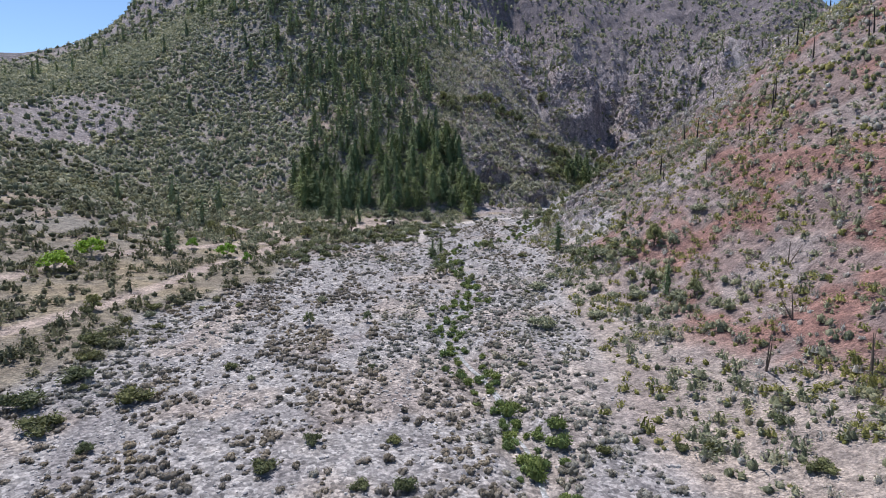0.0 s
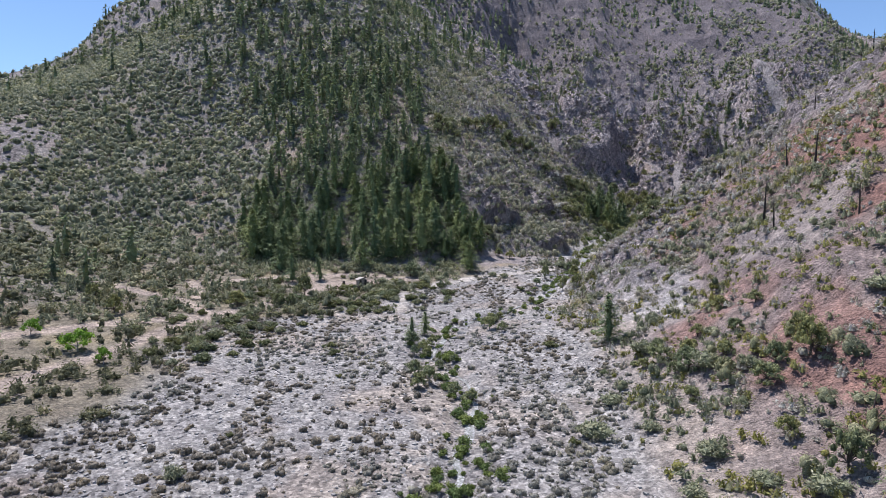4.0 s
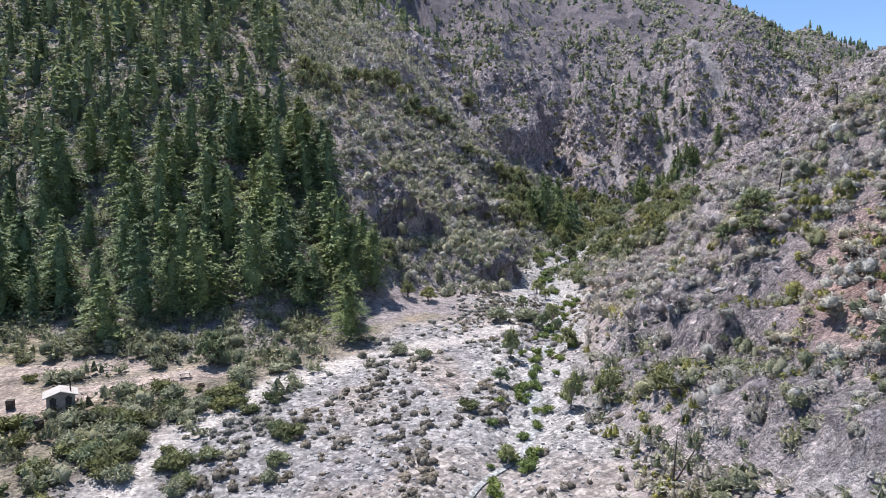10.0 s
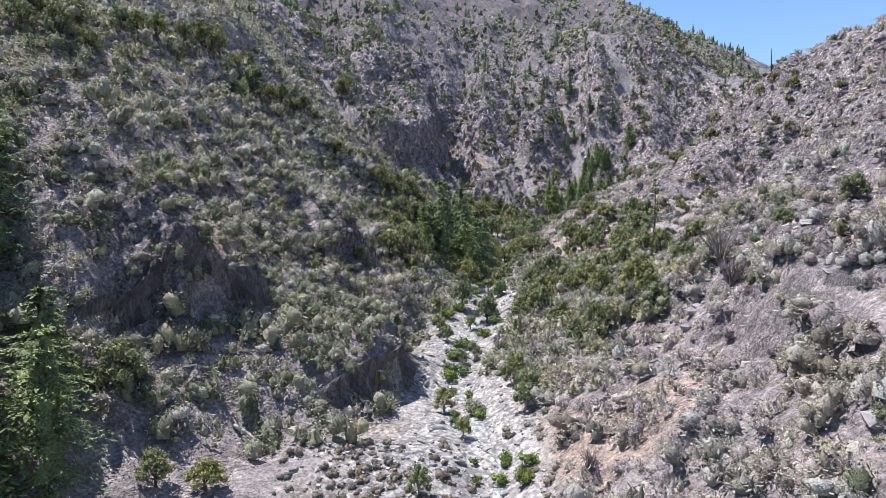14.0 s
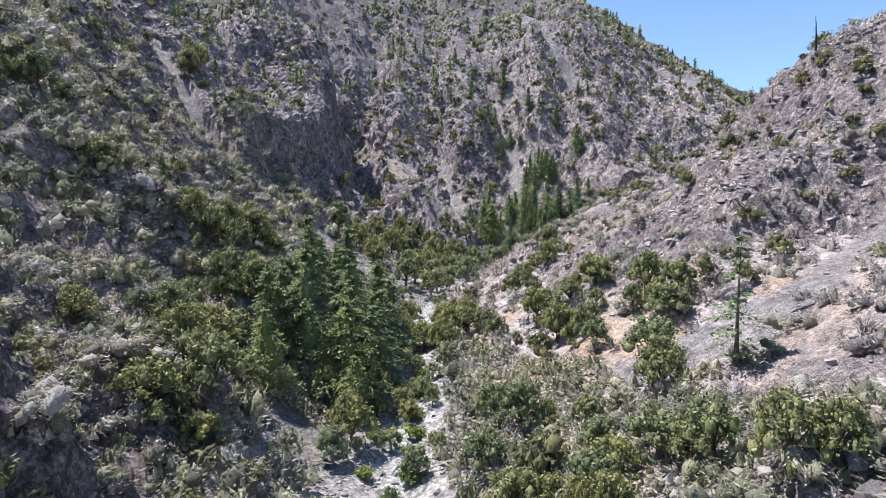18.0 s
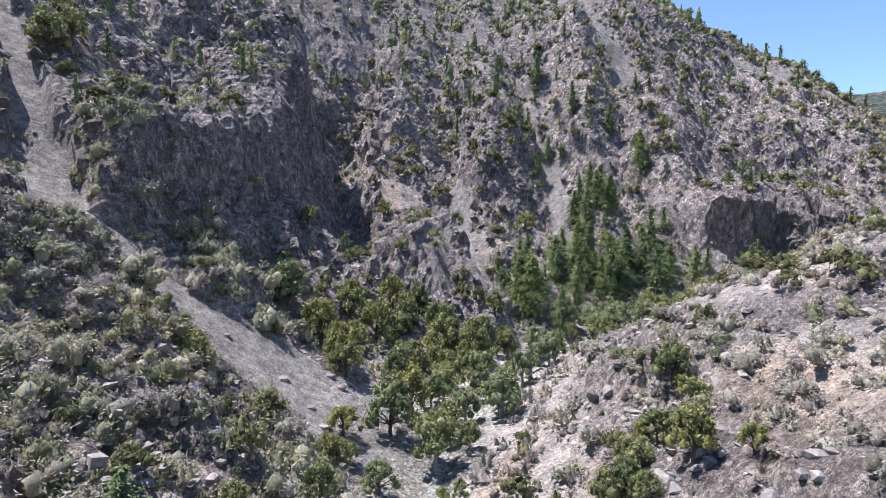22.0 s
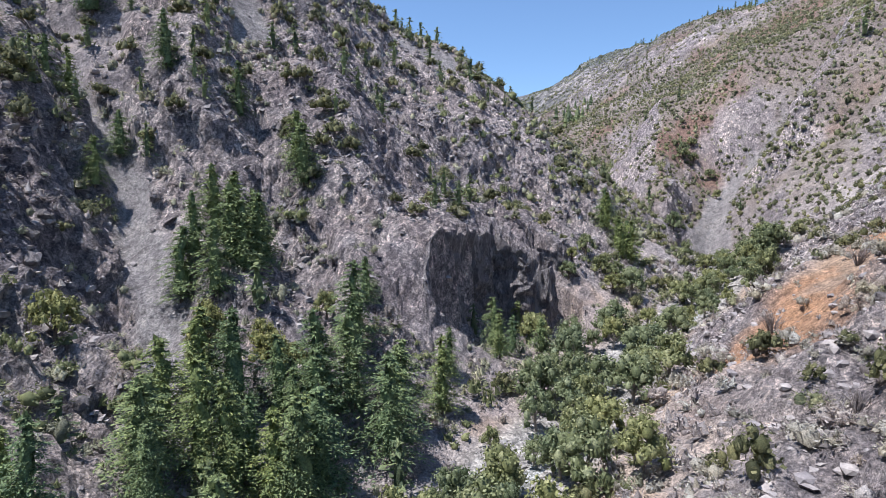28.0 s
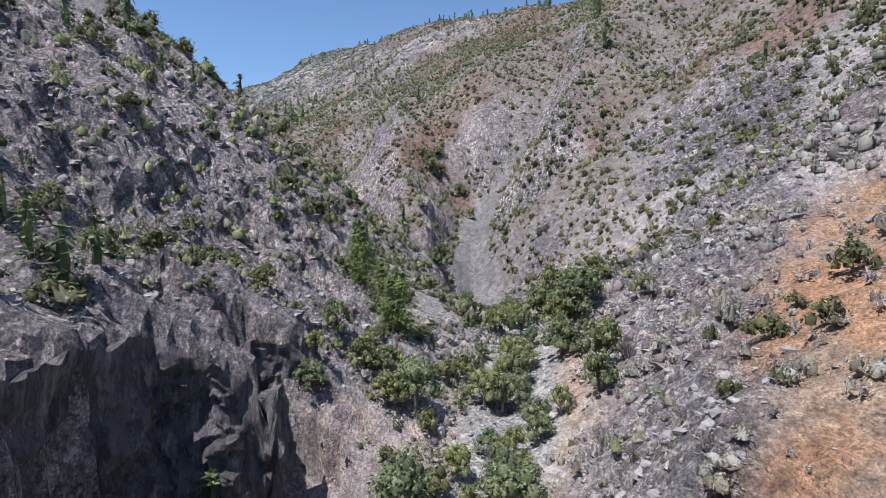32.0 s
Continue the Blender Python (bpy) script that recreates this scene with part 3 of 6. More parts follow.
def fir(rng, whorls=34, spread=0.17, thin=0.0, per=6, coarse=1.0, fine=1.0):
    """A fir one unit tall: trunk and limbs, and the needle sprays along the branches."""
    bend = rng.normal(0, 0.012, 2)
    trunk = [limb([(bend[0] * s * s, bend[1] * s * s, s) for s in (-0.04, 0.1, 0.35, 0.65, 0.99)], [0.024, 0.019, 0.013, 0.007, 0.001])]
    cs, ns, ds = [], [], []
    for k in range(whorls):
        tier = 0.08 + 0.9 * (k + 0.5 * rng.random()) / whorls
        for _ in range(per):
            z = tier + rng.normal(0, 0.006)
            if rng.random() < thin:
                continue
            a = rng.uniform(0, 2 * np.pi)
            l = (spread * (1 - z) ** 0.75 * (0.35 + 0.65 * min(1, z / 0.22)) + 0.012) * rng.uniform(0.55, 1.25)
            droop = rng.uniform(-0.32, 0.08) * (1 - z) + 0.12 * z
            way = np.array([np.cos(a), np.sin(a), droop])
            base = np.array([bend[0] * z * z, bend[1] * z * z, z])
            if rng.random() < 0.12:
                trunk.append(limb([base, base + way * l * 0.8], [0.0035, 0.001], 3))
            m = int(fine * (8 + int(l * 58))) if coarse == 1 else 2
            s = (np.arange(m) + rng.random(m)) / m
            side = np.cross(way, (0, 0, 1))
            c = base + way * (l * (0.25 + 0.8 * s))[:, None] + side * (rng.normal(0, 0.16, m) * l)[:, None] + np.array([0, 0, 1]) * (-0.24 * l * s * s + rng.normal(0, 0.004, m))[:, None]
            cs.append(c)
            ns.append(np.tile([0, 0, 1.0], (m, 1)) + 0.4 * rng.normal(size=(m, 3)) + 0.3 * way)
            ds.append(way + side * rng.normal(0, 0.8, m)[:, None] + np.array([0, 0, -0.35]))
    cs, ns = np.concatenate(cs), np.concatenate(ns)
    # the shaded inside of the crown
    zs = np.linspace(0.1, 0.96, 9 if coarse == 1 else 5)
    core = limb([(bend[0] * z * z, bend[1] * z * z, z) for z in zs], [0.3 * spread * (1 - z) ** 0.8 * (0.5 + 0.5 * min(1, z / 0.25)) * rng.uniform(0.75, 1.2) for z in zs], 7 if coarse == 1 else 5)
    core = (core[0] + rng.normal(0, 0.06 * spread, core[0].shape), core[1])
    return joined(trunk), joined(([core] if thin < 0.4 else []) + [sprays(rng, cs, ns, (0.0225 / fine**0.6 if coarse == 1 else 0.034 * coarse), (0.0078 / fine**0.6 if coarse == 1 else 0.0125 * coarse), np.concatenate(ds))])


def broadleaf(rng, clumps=16, each=36, size=0.055, wide=0.42, low=0.1):
    """A round-headed tree one unit tall: forked trunk, and a full uneven head of leaf clumps."""
    wood = [limb([(0, 0, -0.05), (0.01, 0, 0.12), (0.02, 0.01, 0.4)], [0.04, 0.03, 0.016], 6)]
    leaf = []
    for k in range(clumps):
        a, r = 2.4 * k + rng.uniform(-0.5, 0.5), wide * math.sqrt((k + 0.5) / clumps) * rng.uniform(0.7, 1.05)
        q = rng.uniform(0.17, 0.27) * math.sqrt(15 / clumps)
        top = math.sqrt(max(0.05, 1 - 0.8 * (r / wide) ** 2)) - 0.6 * q
        z = max(low + 0.5 * q, top * rng.uniform(0.45, 1.0) ** 0.6 - 0.05)
        c = np.array([r * math.cos(a), r * math.sin(a), z])
        leaf += [dome(rng, c, (q * 0.5, q * 0.5, q * 0.6), 5, 2), clump(rng, c, (q, q, q * 1.1), each, size)]
        if k % 3 == 0:
            wood.append(limb([(0.02, 0.01, 0.2), c * 0.5 + np.array([0, 0, 0.1]), c], [0.018, 0.011, 0.003], 4))
    return joined(wood), joined(leaf)


def shrub(rng, clumps=6, each=26, size=0.12, wide=0.5, sides=6, rings=2):
    """A bush one unit high of uneven clumps down to the ground."""
    leaf = []
    for k in range(clumps):
        a, r = rng.uniform(0, 6.3), 0.75 * wide * rng.uniform(0.1, 1.0)
        q = rng.uniform(0.26, 0.44)
        c = (r * math.cos(a), r * math.sin(a), q * rng.uniform(0.5, 1.25))
        leaf += [dome(rng, c, (q * 0.5, q * 0.5, q * 0.62), sides, rings), twigs(rng, c, (q, q, q * 1.05), each, size)]
    return joined(leaf)


def twiggy(rng, n=26, spread=0.55):
    """A leafless bush one unit high."""
    out = []
    for _ in range(n):
        a, r = rng.uniform(0, 6.3), rng.uniform(0.15, 1) * spread
        c, s = math.cos(a), math.sin(a)
        out.append(limb([(0.05 * c, 0.05 * s, -0.05), (r * 0.5 * c, r * 0.5 * s, 0.5), (r * c + rng.normal(0, 0.08), r * s, rng.uniform(0.6, 1))], [0.018, 0.012, 0.005], 3))
        out.append(limb([(r * 0.5 * c, r * 0.5 * s, 0.5), (r * 0.9 * c + rng.normal(0, 0.15), r * 0.9 * s + rng.normal(0, 0.15), rng.uniform(0.6, 1))], [0.01, 0.004], 3))
    return joined(out)


def snag(rng, branches=9, reach=0.14):
    """A dead tree one unit tall: a bare leaning stem with broken branches."""
    lean = rng.normal(0, 0.04, 2)
    stem = lambda s: np.array([lean[0] * s * s, lean[1] * s * s, s])
    wood = [limb([stem(-0.05), stem(0.2), stem(0.5), stem(0.8), stem(1.0)], [0.021, 0.018, 0.014, 0.009, 0.003], 6)]
    for _ in range(branches):
        s, a = rng.uniform(0.25, 0.95), rng.uniform(0, 6.3)
        l = reach * rng.uniform(0.4, 1.1) * (1.2 - s)
        tip = stem(s) + np.array([l * math.cos(a), l * math.sin(a), l * rng.uniform(-0.3, 0.7)])
        wood.append(limb([stem(s), (stem(s) + tip) / 2 + np.array([0, 0, 0.01]), tip], [0.006, 0.004, 0.0015], 4))
    return joined(wood)


def rock(rng, detail=1, jag=0.28):
    bm = bmesh.new()
    bmesh.ops.create_icosphere(bm, subdivisions=detail, radius=0.5)
    v = np.array([p.co for p in bm.verts])
    f = np.array([[p.index for p in q.verts] for q in bm.faces])
    bm.free()
    for _ in range(5):
        n = rng.normal(size=3)
        n /= np.linalg.norm(n)
        over = np.maximum(v @ n - rng.uniform(0.2, 0.42), 0)
        v = v - over[:, None] * n
    v = v * rng.uniform(1 - jag, 1 + jag, (len(v), 1)) ** 0.5 * np.array([1.15, 0.9, 0.72])
    return v, f


# ---- the land: one sheet, fine along the creek and the canyon, coarse to the horizon ----
def graded(lo, hi, step, far_lo, far_hi, grow=1.065, grow_up=1.065):
    mid = np.arange(lo, hi + step / 2, step)
    up, down, a, b = [mid[-1]], [mid[0]], step, step
    while up[-1] < far_hi:
        a *= grow_up
        up.append(up[-1] + a)
    while down[-1] > far_lo:
        b *= grow
        down.append(down[-1] - b)
    return np.concatenate([down[:0:-1], mid, up[1:]])


SCREES = [[(268, 650), (261, 620), (249, 598), (237, 578), (232, 562)], [(214, 620), (209, 604), (201, 585), (196, 566), (199, 559), (205, 552)], [(108, 540), (120, 529), (133, 527), (141, 521), (150, 506)],
          [(83, 591), (92, 567), (95, 551), (98, 535)], [(80, 456), (88, 440), (93, 424)], [(200, 408), (186, 404), (172, 402), (159, 400), (147, 402), (138, 410)], [(545, 474), (519, 509), (496, 517), (474, 519), (444, 521), (418, 517)],
          [(376, 640), (392, 626), (398, 612)], [(330, 700), (322, 668), (318, 640)]]
TRACKS = [[(-100, 95), (-91, 117), (-82, 139), (-76, 163), (-74, 182), (-69, 205), (-65, 232), (-61, 244), (-50, 262), (-38, 282), (-20, 293), (-4, 300)], [(-64, 245), (-78, 257), (-104, 262)],
          [(-128, 138), (-111, 153), (-110, 172), (-98, 200), (-84, 222), (-66, 240)], [(-20, 300), (-60, 296), (-85, 283), (-74, 262)]]
GOLD = [(284, 506), (305, 494), (335, 476), (362, 455)]
BARE_TRACK = [(-13, 258), (-11, 269), (-8, 278), (-1, 288), (6, 297), (16, 302), (28, 307), (40, 312), (48, 322)]


def lay_masks(x, y, z, slope):
    """How much gravel bed, crag and scree there is, and the colour of the earth, with haze put into it high up."""
    creek_d, along = near_line(x, y, CREEK)
    wob = fbm(x, y, 26, 5) * 9
    # gravel fan: open towards the valley mouth
    half_l = np.interp(y, [60, 120, 200, 260, 330, 400, 520], [92, 70, 62, 56, 24, 13, 9])
    half_r = np.interp(y, [60, 80, 110, 137, 158, 185, 212, 236, 251, 272, 330, 400, 520], [20, 18, 24, 30, 25, 29, 38, 31, 17, 11, 12, 11, 8])
    cx = np.interp(y, [p[1] for p in CREEK[:20]], [p[0] for p in CREEK[:20]])
    fan = np.where(x < cx, step01(half_l + wob - (cx - x), -4, 5), step01(half_r + wob * 0.6 - (x - cx), -3, 4)) * (y < 480)
    gravel = np.maximum(fan, step01(9 + wob * 0.4 - creek_d, -2, 3))
    gravel = gravel * step01(0.5 - slope, 0, 0.15)
    scree = np.zeros_like(x)
    for line in SCREES:
        d, s = near_line(x, y, line)
        scree = np.maximum(scree, step01((2.1 if line is SCREES[2] else 1.35 if line is SCREES[6] else 1.0) * np.where(s < 1, 3.0 + 4.5 * s, 5) + 2.2 * vnoise(x, y, 6, 21) - d, -1, 2))
    cragland = step01(slope, 0.45, 0.75) * step01(fbm(x, y, 45, 9) + 0.4 * step01(y, 490, 560) + 0.35 * step01(x, 85, 120) * (y > 285) * (y < 520) - 0.5 * (x > 400), -0.2, 0.15)
    cragland = np.maximum(cragland, step01(slope, 1.05, 1.4)) * (1 - scree)
    left_green = step01(-x - 10 + wob, -30, 40) * step01(760 - y, 0, 150)
    cragland = cragland * (1 - 0.8 * left_green) * (1 - step01(np.hypot(x - 150, y - 350), 800, 1200))
    cragland = np.maximum(cragland, 0.6 * step01(32 + wob - np.hypot(x + 225, (y - 362) * 0.7), -6, 6))
    # earth colours; those of the high slopes include a tone of haze
    col = np.empty((len(x), 3))
    col[:] = (0.255, 0.23, 0.225)

    def lay_on(mask, c):
        col[:] = col * (1 - mask[:, None]) + np.array(c) * mask[:, None]

    n1, n2 = fbm(x, y, 38, 31), fbm(x, y, 13, 41)
    lay_on(step01(n1, -0.1, 0.3), (0.29, 0.25, 0.235))
    lay_on(left_green * 0.85, (0.195, 0.187, 0.155))
    lay_on(left_green * step01(n2, 0.2, 0.35) * 0.7, (0.28, 0.215, 0.165))
    red = step01(x + wob - np.interp(y, [40, 60, 85, 115, 150, 180, 210, 240, 285], [70, 66, 58, 48, 42, 47, 54, 62, 72]), -6, 12) * step01(285 - y - 0.2 * (x - 80), 0, 40) * (x > 25)
    cragland = cragland * (1 - 0.85 * red)
    lay_on(red * 0.85, (0.195, 0.146, 0.13))
    lay_on(red * 0.85 * step01(n2, 0.05, 0.3), (0.222, 0.125, 0.102))
    lay_on(red * step01(-n2, 0.14, 0.3) * 0.8, (0.26, 0.23, 0.215))
    apron = step01(x - cx - half_r, -6, 4) * (1 - red) * step01(0.5 - slope, 0, 0.2) * (y < 250)
    lay_on(apron * 0.7, (0.3, 0.262, 0.22))
    # pale bare outcrop at the foot of the red hill, tan grass beyond it
    pale = step01(12 + 1.2 * wob - np.hypot((x - 56) * 1.25, (y - 229) * 0.7), -5, 6)
    lay_on(pale * step01(n2, -0.3, 0.0), (0.37, 0.354, 0.34))
    spur = step01(x - 95, 0, 40) * step01(y - 300, 0, 40) * step01(545 - y, 0, 25)
    lay_on(spur * 0.6, (0.41, 0.38, 0.365))
    lay_on(spur * step01(n2 + n1 * 0.5, 0.12, 0.34), (0.36, 0.28, 0.215))
    lay_on((1 - left_green) * step01(fbm(x, y, 17, 49), 0.2, 0.36) * (y > 300) * (x < 400) * 0.5, (0.33, 0.245, 0.175))
    grass = step01(16 + wob - np.hypot(x - 172, y - 470), -6, 6)
    lay_on(grass * 0.8, (0.34, 0.265, 0.2))
    east = step01(x, 400, 470)
    lay_on(east * 0.85, (0.165, 0.137, 0.12))
    lay_on(east * step01(n1, 0.0, 0.2) * 0.8, (0.185, 0.112, 0.086))
    lay_on(east * step01(fbm(x, y, 24, 53), 0.1, 0.25) * 0.6, (0.23, 0.205, 0.178))
    # dark high slopes, with the purplish tint of distant haze put into their colour
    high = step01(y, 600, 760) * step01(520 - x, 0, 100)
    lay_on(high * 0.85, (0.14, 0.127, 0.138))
    far = step01(np.hypot(x - 150, y - 350), 620, 950)
    lay_on(far * 0.95, (0.13, 0.135, 0.135))
    lay_on(far * step01(fbm(x, y, 120, 35), -0.1, 0.15) * 0.9, (0.06, 0.075, 0.065))
    cragland = cragland * (1 - 0.65 * step01(y, 650, 760))
    lay_on(cragland * 0.92, (0.37, 0.354, 0.36))
    lay_on(cragland * step01(n1 + n2 * 0.6, 0.1, 0.3) * 0.75, (0.46, 0.43, 0.42))
    lay_on(cragland * step01(-n1, 0.12, 0.35) * 0.7, (0.26, 0.24, 0.25))
    lay_on(cragland * step01(fbm(x, y, 19, 47), 0.12, 0.3) * 0.6, (0.4, 0.36, 0.345))
    # the same painted haze tone again, over the upper crags
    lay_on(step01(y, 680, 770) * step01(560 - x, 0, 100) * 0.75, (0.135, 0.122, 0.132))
    gold = step01(10 + wob * 0.7 - near_line(x, y, GOLD)[0], -5, 6)
    lay_on(gold * 0.9, (0.31, 0.22, 0.15))
    lay_on(gold * step01(n2 + 0.5 * n1, -0.15, 0.12) * 0.85, (0.37, 0.215, 0.125))
    cragland = cragland * (1 - 0.85 * gold)
    lay_on(scree * 0.95, (0.315, 0.302, 0.304))
    lay_on(scree * east * 0.9, (0.31, 0.295, 0.29))
    terrace = step01(-(x - cx) - half_l - wob, -6, 8) * step01(0.3 - slope, 0, 0.15) * (y < 330)
    lay_on(terrace * 0.85, (0.195, 0.172, 0.128))
    lay_on(terrace * step01(n2, 0.05, 0.25) * 0.6, (0.27, 0.23, 0.15))
    lay_on(gravel * 0.95, (0.255, 0.249, 0.245))
    lay_on(gravel * step01(n2, 0.05, 0.28) * 0.7, (0.275, 0.24, 0.21))
    lay_on(gravel * step01(9 - creek_d, -4, 5) * 0.7 * step01(y, 230, 300), (0.32, 0.315, 0.305))
    track = np.zeros_like(x)
    for line in TRACKS:
        track = np.maximum(track, step01(2.4 + 0.8 * n2 - near_line(x, y, line)[0], -0.8, 0.8))
    yard = step01(8 + 0.8 * wob - np.hypot((x + 42) * 0.6, y - 286), -3, 3)
    lay_on(np.maximum(track, yard * 0.85), (0.34, 0.285, 0.243))
    bare = step01(3.2 - near_line(x, y, BARE_TRACK)[0] + n2 * 2, -1, 1)
    lay_on(bare * 0.9, (0.41, 0.385, 0.355))
    gravel = gravel * (1 - 0.85 * bare)
    track = np.maximum(track, 0.9 * bare)
    return gravel, cragland, scree, np.maximum(track, yard), np.clip(col, 0.02, 0.9), creek_d


# rock steps in the slopes: the line of the foot (uphill on its left), height and width
CAVE = [(279, 562), (286, 566), (294, 568), (302, 567), (312, 568), (320, 567), (324, 567), (326, 560), (329, 554), (333, 554), (336, 561), (340, 560), (343, 553), (344, 545)]
GULLY = [(105, 544), (116, 549), (128, 561), (140, 577), (152, 598), (162, 622), (170, 650), (182, 676)]
FACE, NOSE = [(20, 352), (27, 360), (36, 366), (44, 371)], [(46, 351), (54, 357), (62, 363), (66, 372)]
STEPS = [([(x + 1.5, y + 2) for x, y in CAVE], 19, 2.0, 0.5), ([(x - 2, y + 2.5) for x, y in GULLY], 26, 4, 0.2),
         ([(x - 1, y + 1) for x, y in NOSE], 5.5, 2, 0.4), ([(x - 1, y + 1) for x, y in FACE], 5.5, 2, 0.4), ([(52, 384), (64, 391), (78, 398)], 5, 2, 0.5), ([(128, 345), (112, 338), (92, 322), (84, 305)], 4, 4, 0.5)]


def rise(x, y, line, high, wide, sunk):
    d, s = near_line(x, y, line)
    side = np.zeros_like(x)
    best = np.full(len(x), 1e9)
    for (ax, ay), (bx, by) in zip(line, line[1:]):
        k = np.clip(((x - ax) * (bx - ax) + (y - ay) * (by - ay)) / ((bx - ax) ** 2 + (by - ay) ** 2), 0, 1)
        e = np.hypot(x - ax - k * (bx - ax), y - ay - k * (by - ay))
        sign = np.sign((bx - ax) * (y - ay) - (by - ay) * (x - ax))
        side = np.where(e < best, sign, side)
        best = np.minimum(best, e)
    signed = side * d + 1.6 * vnoise(x, y, 5, 301) + (4.5 * ridged(x, y, 17, 303, 3) - 1.5 if high > 20 else 0)
    reach = max(16, 1.15 * high)
    fade = step01(reach - d, 0, reach - 2) * step01(s, 0, 0.12) * step01(1 - s, 0, 0.22)
    # the tall face rises up the gully
    if high > 20:
        high = high * np.interp(s, [0, 0.3, 0.6, 1], [0.45, 0.6, 0.9, 1])
    return high * fade * (step01(signed, -wide * 0.5, wide * 0.5) - sunk)


def build_land():
    gx, gy = graded(-75, 420, 1.25, -4200, 4600, 1.06, 1.045), graded(90, 690, 1.25, -3800, 4600, 1.08, 1.028)
    xx, yy = np.meshgrid(gx, gy)
    x, y = xx.ravel(), yy.ravel()
    z = base_height(x, y) + folded(x, y)
    sz = z.reshape(xx.shape)
    slope = np.hypot(np.gradient(sz, gy, axis=0), np.gradient(sz, gx, axis=1)).ravel()
    gravel, crag, scree, track, col, creek_d = lay_masks(x, y, z, slope)
    calm = np.maximum.reduce([gravel, scree * 0.85, track])
    hilly = step01(slope, 0.25, 0.6) * (1 - calm)
    cell = np.maximum.outer(np.gradient(gy), np.gradient(gx)).ravel()
    keep = lambda size: step01(size / cell, 2.0, 4.0)
    out = np.hypot(x - 150, y - 380)
    big = step01(out, 420, 900)
    u0, v0 = 0.8 * x + 0.3 * y, 0.6 * y - 0.3 * x
    z = z + hilly * (3.4 * fbm(x, y, 24, 3) + 1.8 * keep(11) * ridged(u0, v0, 11, 4, 3) + 0.5 * keep(5) * vnoise(x, y, 2.6, 6))
    # tongues and furrows down the west wall of the canyon
    west = step01(x, -20, 20) * step01(140 - x, 0, 40) * step01(y, 345, 375) * step01(590 - y, 0, 40) * (1 - calm)
    wx_, wy_ = x + 5 * fbm(x, y, 18, 631, 3), y + 5 * fbm(x, y, 18, 633, 3)
    z = z + west * (5.0 * (ridged(0.6 * wx_ + 0.8 * wy_, 0.35 * (0.8 * wx_ - 0.6 * wy_), 27, 635, 3) - 0.15))
    # ribs, ledges and blocks of the crags, pushed out square to the slope
    u, v = 0.86 * x + 0.5 * y, (-0.5 * x + 0.86 * y) * 0.55
    ribs = ridged(u + 6 * vnoise(x, y, 30, 55), v, 24, 51, 4)
    w = z * 0.8
    blocks = np.round(2.6 * fbm(x + 0.5 * w, y - 0.4 * w, 8, 61, 2)) / 2.6
    soft = 1 - 0.5 * step01(x - 95, 0, 40) * step01(y - 300, 0, 40) * step01(540 - y, 0, 20)
    soft = soft * (1 - 0.35 * step01(x, 230, 260) * step01(y, 550, 575))
    push = soft * crag * (6.8 * (ribs - 0.1) + keep(9) * 2.2 * blocks + keep(8) * 2.4 * ridged(x + 0.5 * w, y - w * 0.4, 6.5, 71, 3) + keep(5) * 1.0 * vnoise(x - w * 0.5, y + w * 0.3, 2.8, 77))
    dzy, dzx = np.gradient(z.reshape(xx.shape), gy, axis=0).ravel(), np.gradient(z.reshape(xx.shape), gx, axis=1).ravel()
    n = np.sqrt(1 + dzx**2 + dzy**2)
    sx, sy = np.clip(-dzx / n * push, -2.6, 2.6), np.clip(-dzy / n * push, -2.6, 2.6)
    z = z + push / n
    for line, high, wide, sunk in STEPS:
        z = z + rise(x, y, line, high, wide, sunk)
    z = z + big * step01(slope, 0.1, 0.4) * ((12 + 26 * step01(out, 900, 1600)) * (ridged(x, y, 260, 81, 5) - 0.15))
    z = z + step01(x, 420, 520) * step01(slope, 0.15, 0.4) * (1 - scree) * 8 * (1.2 * ridged(0.6 * x + 8 * fbm(x, y, 50, 89), y + 8 * fbm(x, y, 50, 90), 60, 84, 4) + 0.4 * keep(20) * ridged(0.5 * x + 5 * fbm(x, y, 30, 93), y, 24, 86, 3) - 0.2)
    z = z + step01(y, 600, 700) * step01(700 - x, 0, 100) * step01(slope, 0.2, 0.5) * (1 - 0.6 * big) * 26 * ridged(x + 14 * fbm(x, y, 60, 87), 0.7 * y + 14 * fbm(x, y, 60, 88), 80, 83, 4)
    z = z + (1 - calm) * 0.35 * keep(5) * fbm(x, y, 4, 91, 2) + gravel * (0.5 * fbm(x, y, 14, 95, 3) + 0.06 * vnoise(x, y, 2.9, 97))
    z = z - 1.0 * step01(5.5 - creek_d, 0, 4) * (1 - step01(out, 500, 700))
    ny, nx = xx.shape
    i = (np.arange(ny - 1)[:, None] * nx + np.arange(nx - 1)).ravel()
    x, y = x + sx, y + sy
    me = mesh_of("ground", np.c_[x, y, z], np.c_[i, i + 1, i + nx + 1, i + nx], [GROUND], smooth=True)
    me.polygons.foreach_set("use_smooth", ((crag[i] + 0.7 * hilly[i] * (gravel[i] < 0.3)) < 0.42) | (cell[i] > 6))
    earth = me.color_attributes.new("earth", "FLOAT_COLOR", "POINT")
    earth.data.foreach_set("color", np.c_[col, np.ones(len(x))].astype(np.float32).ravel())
    mask = me.color_attributes.new("mask", "FLOAT_COLOR", "POINT")
    mask.data.foreach_set("color", np.c_[gravel, crag, scree, step01(out, 500, 900)].astype(np.float32).ravel())
    tagged(new("ground", me), "pale gravel fan, rocky slopes and reddish earth of a canyon", "ground", kind="structure")
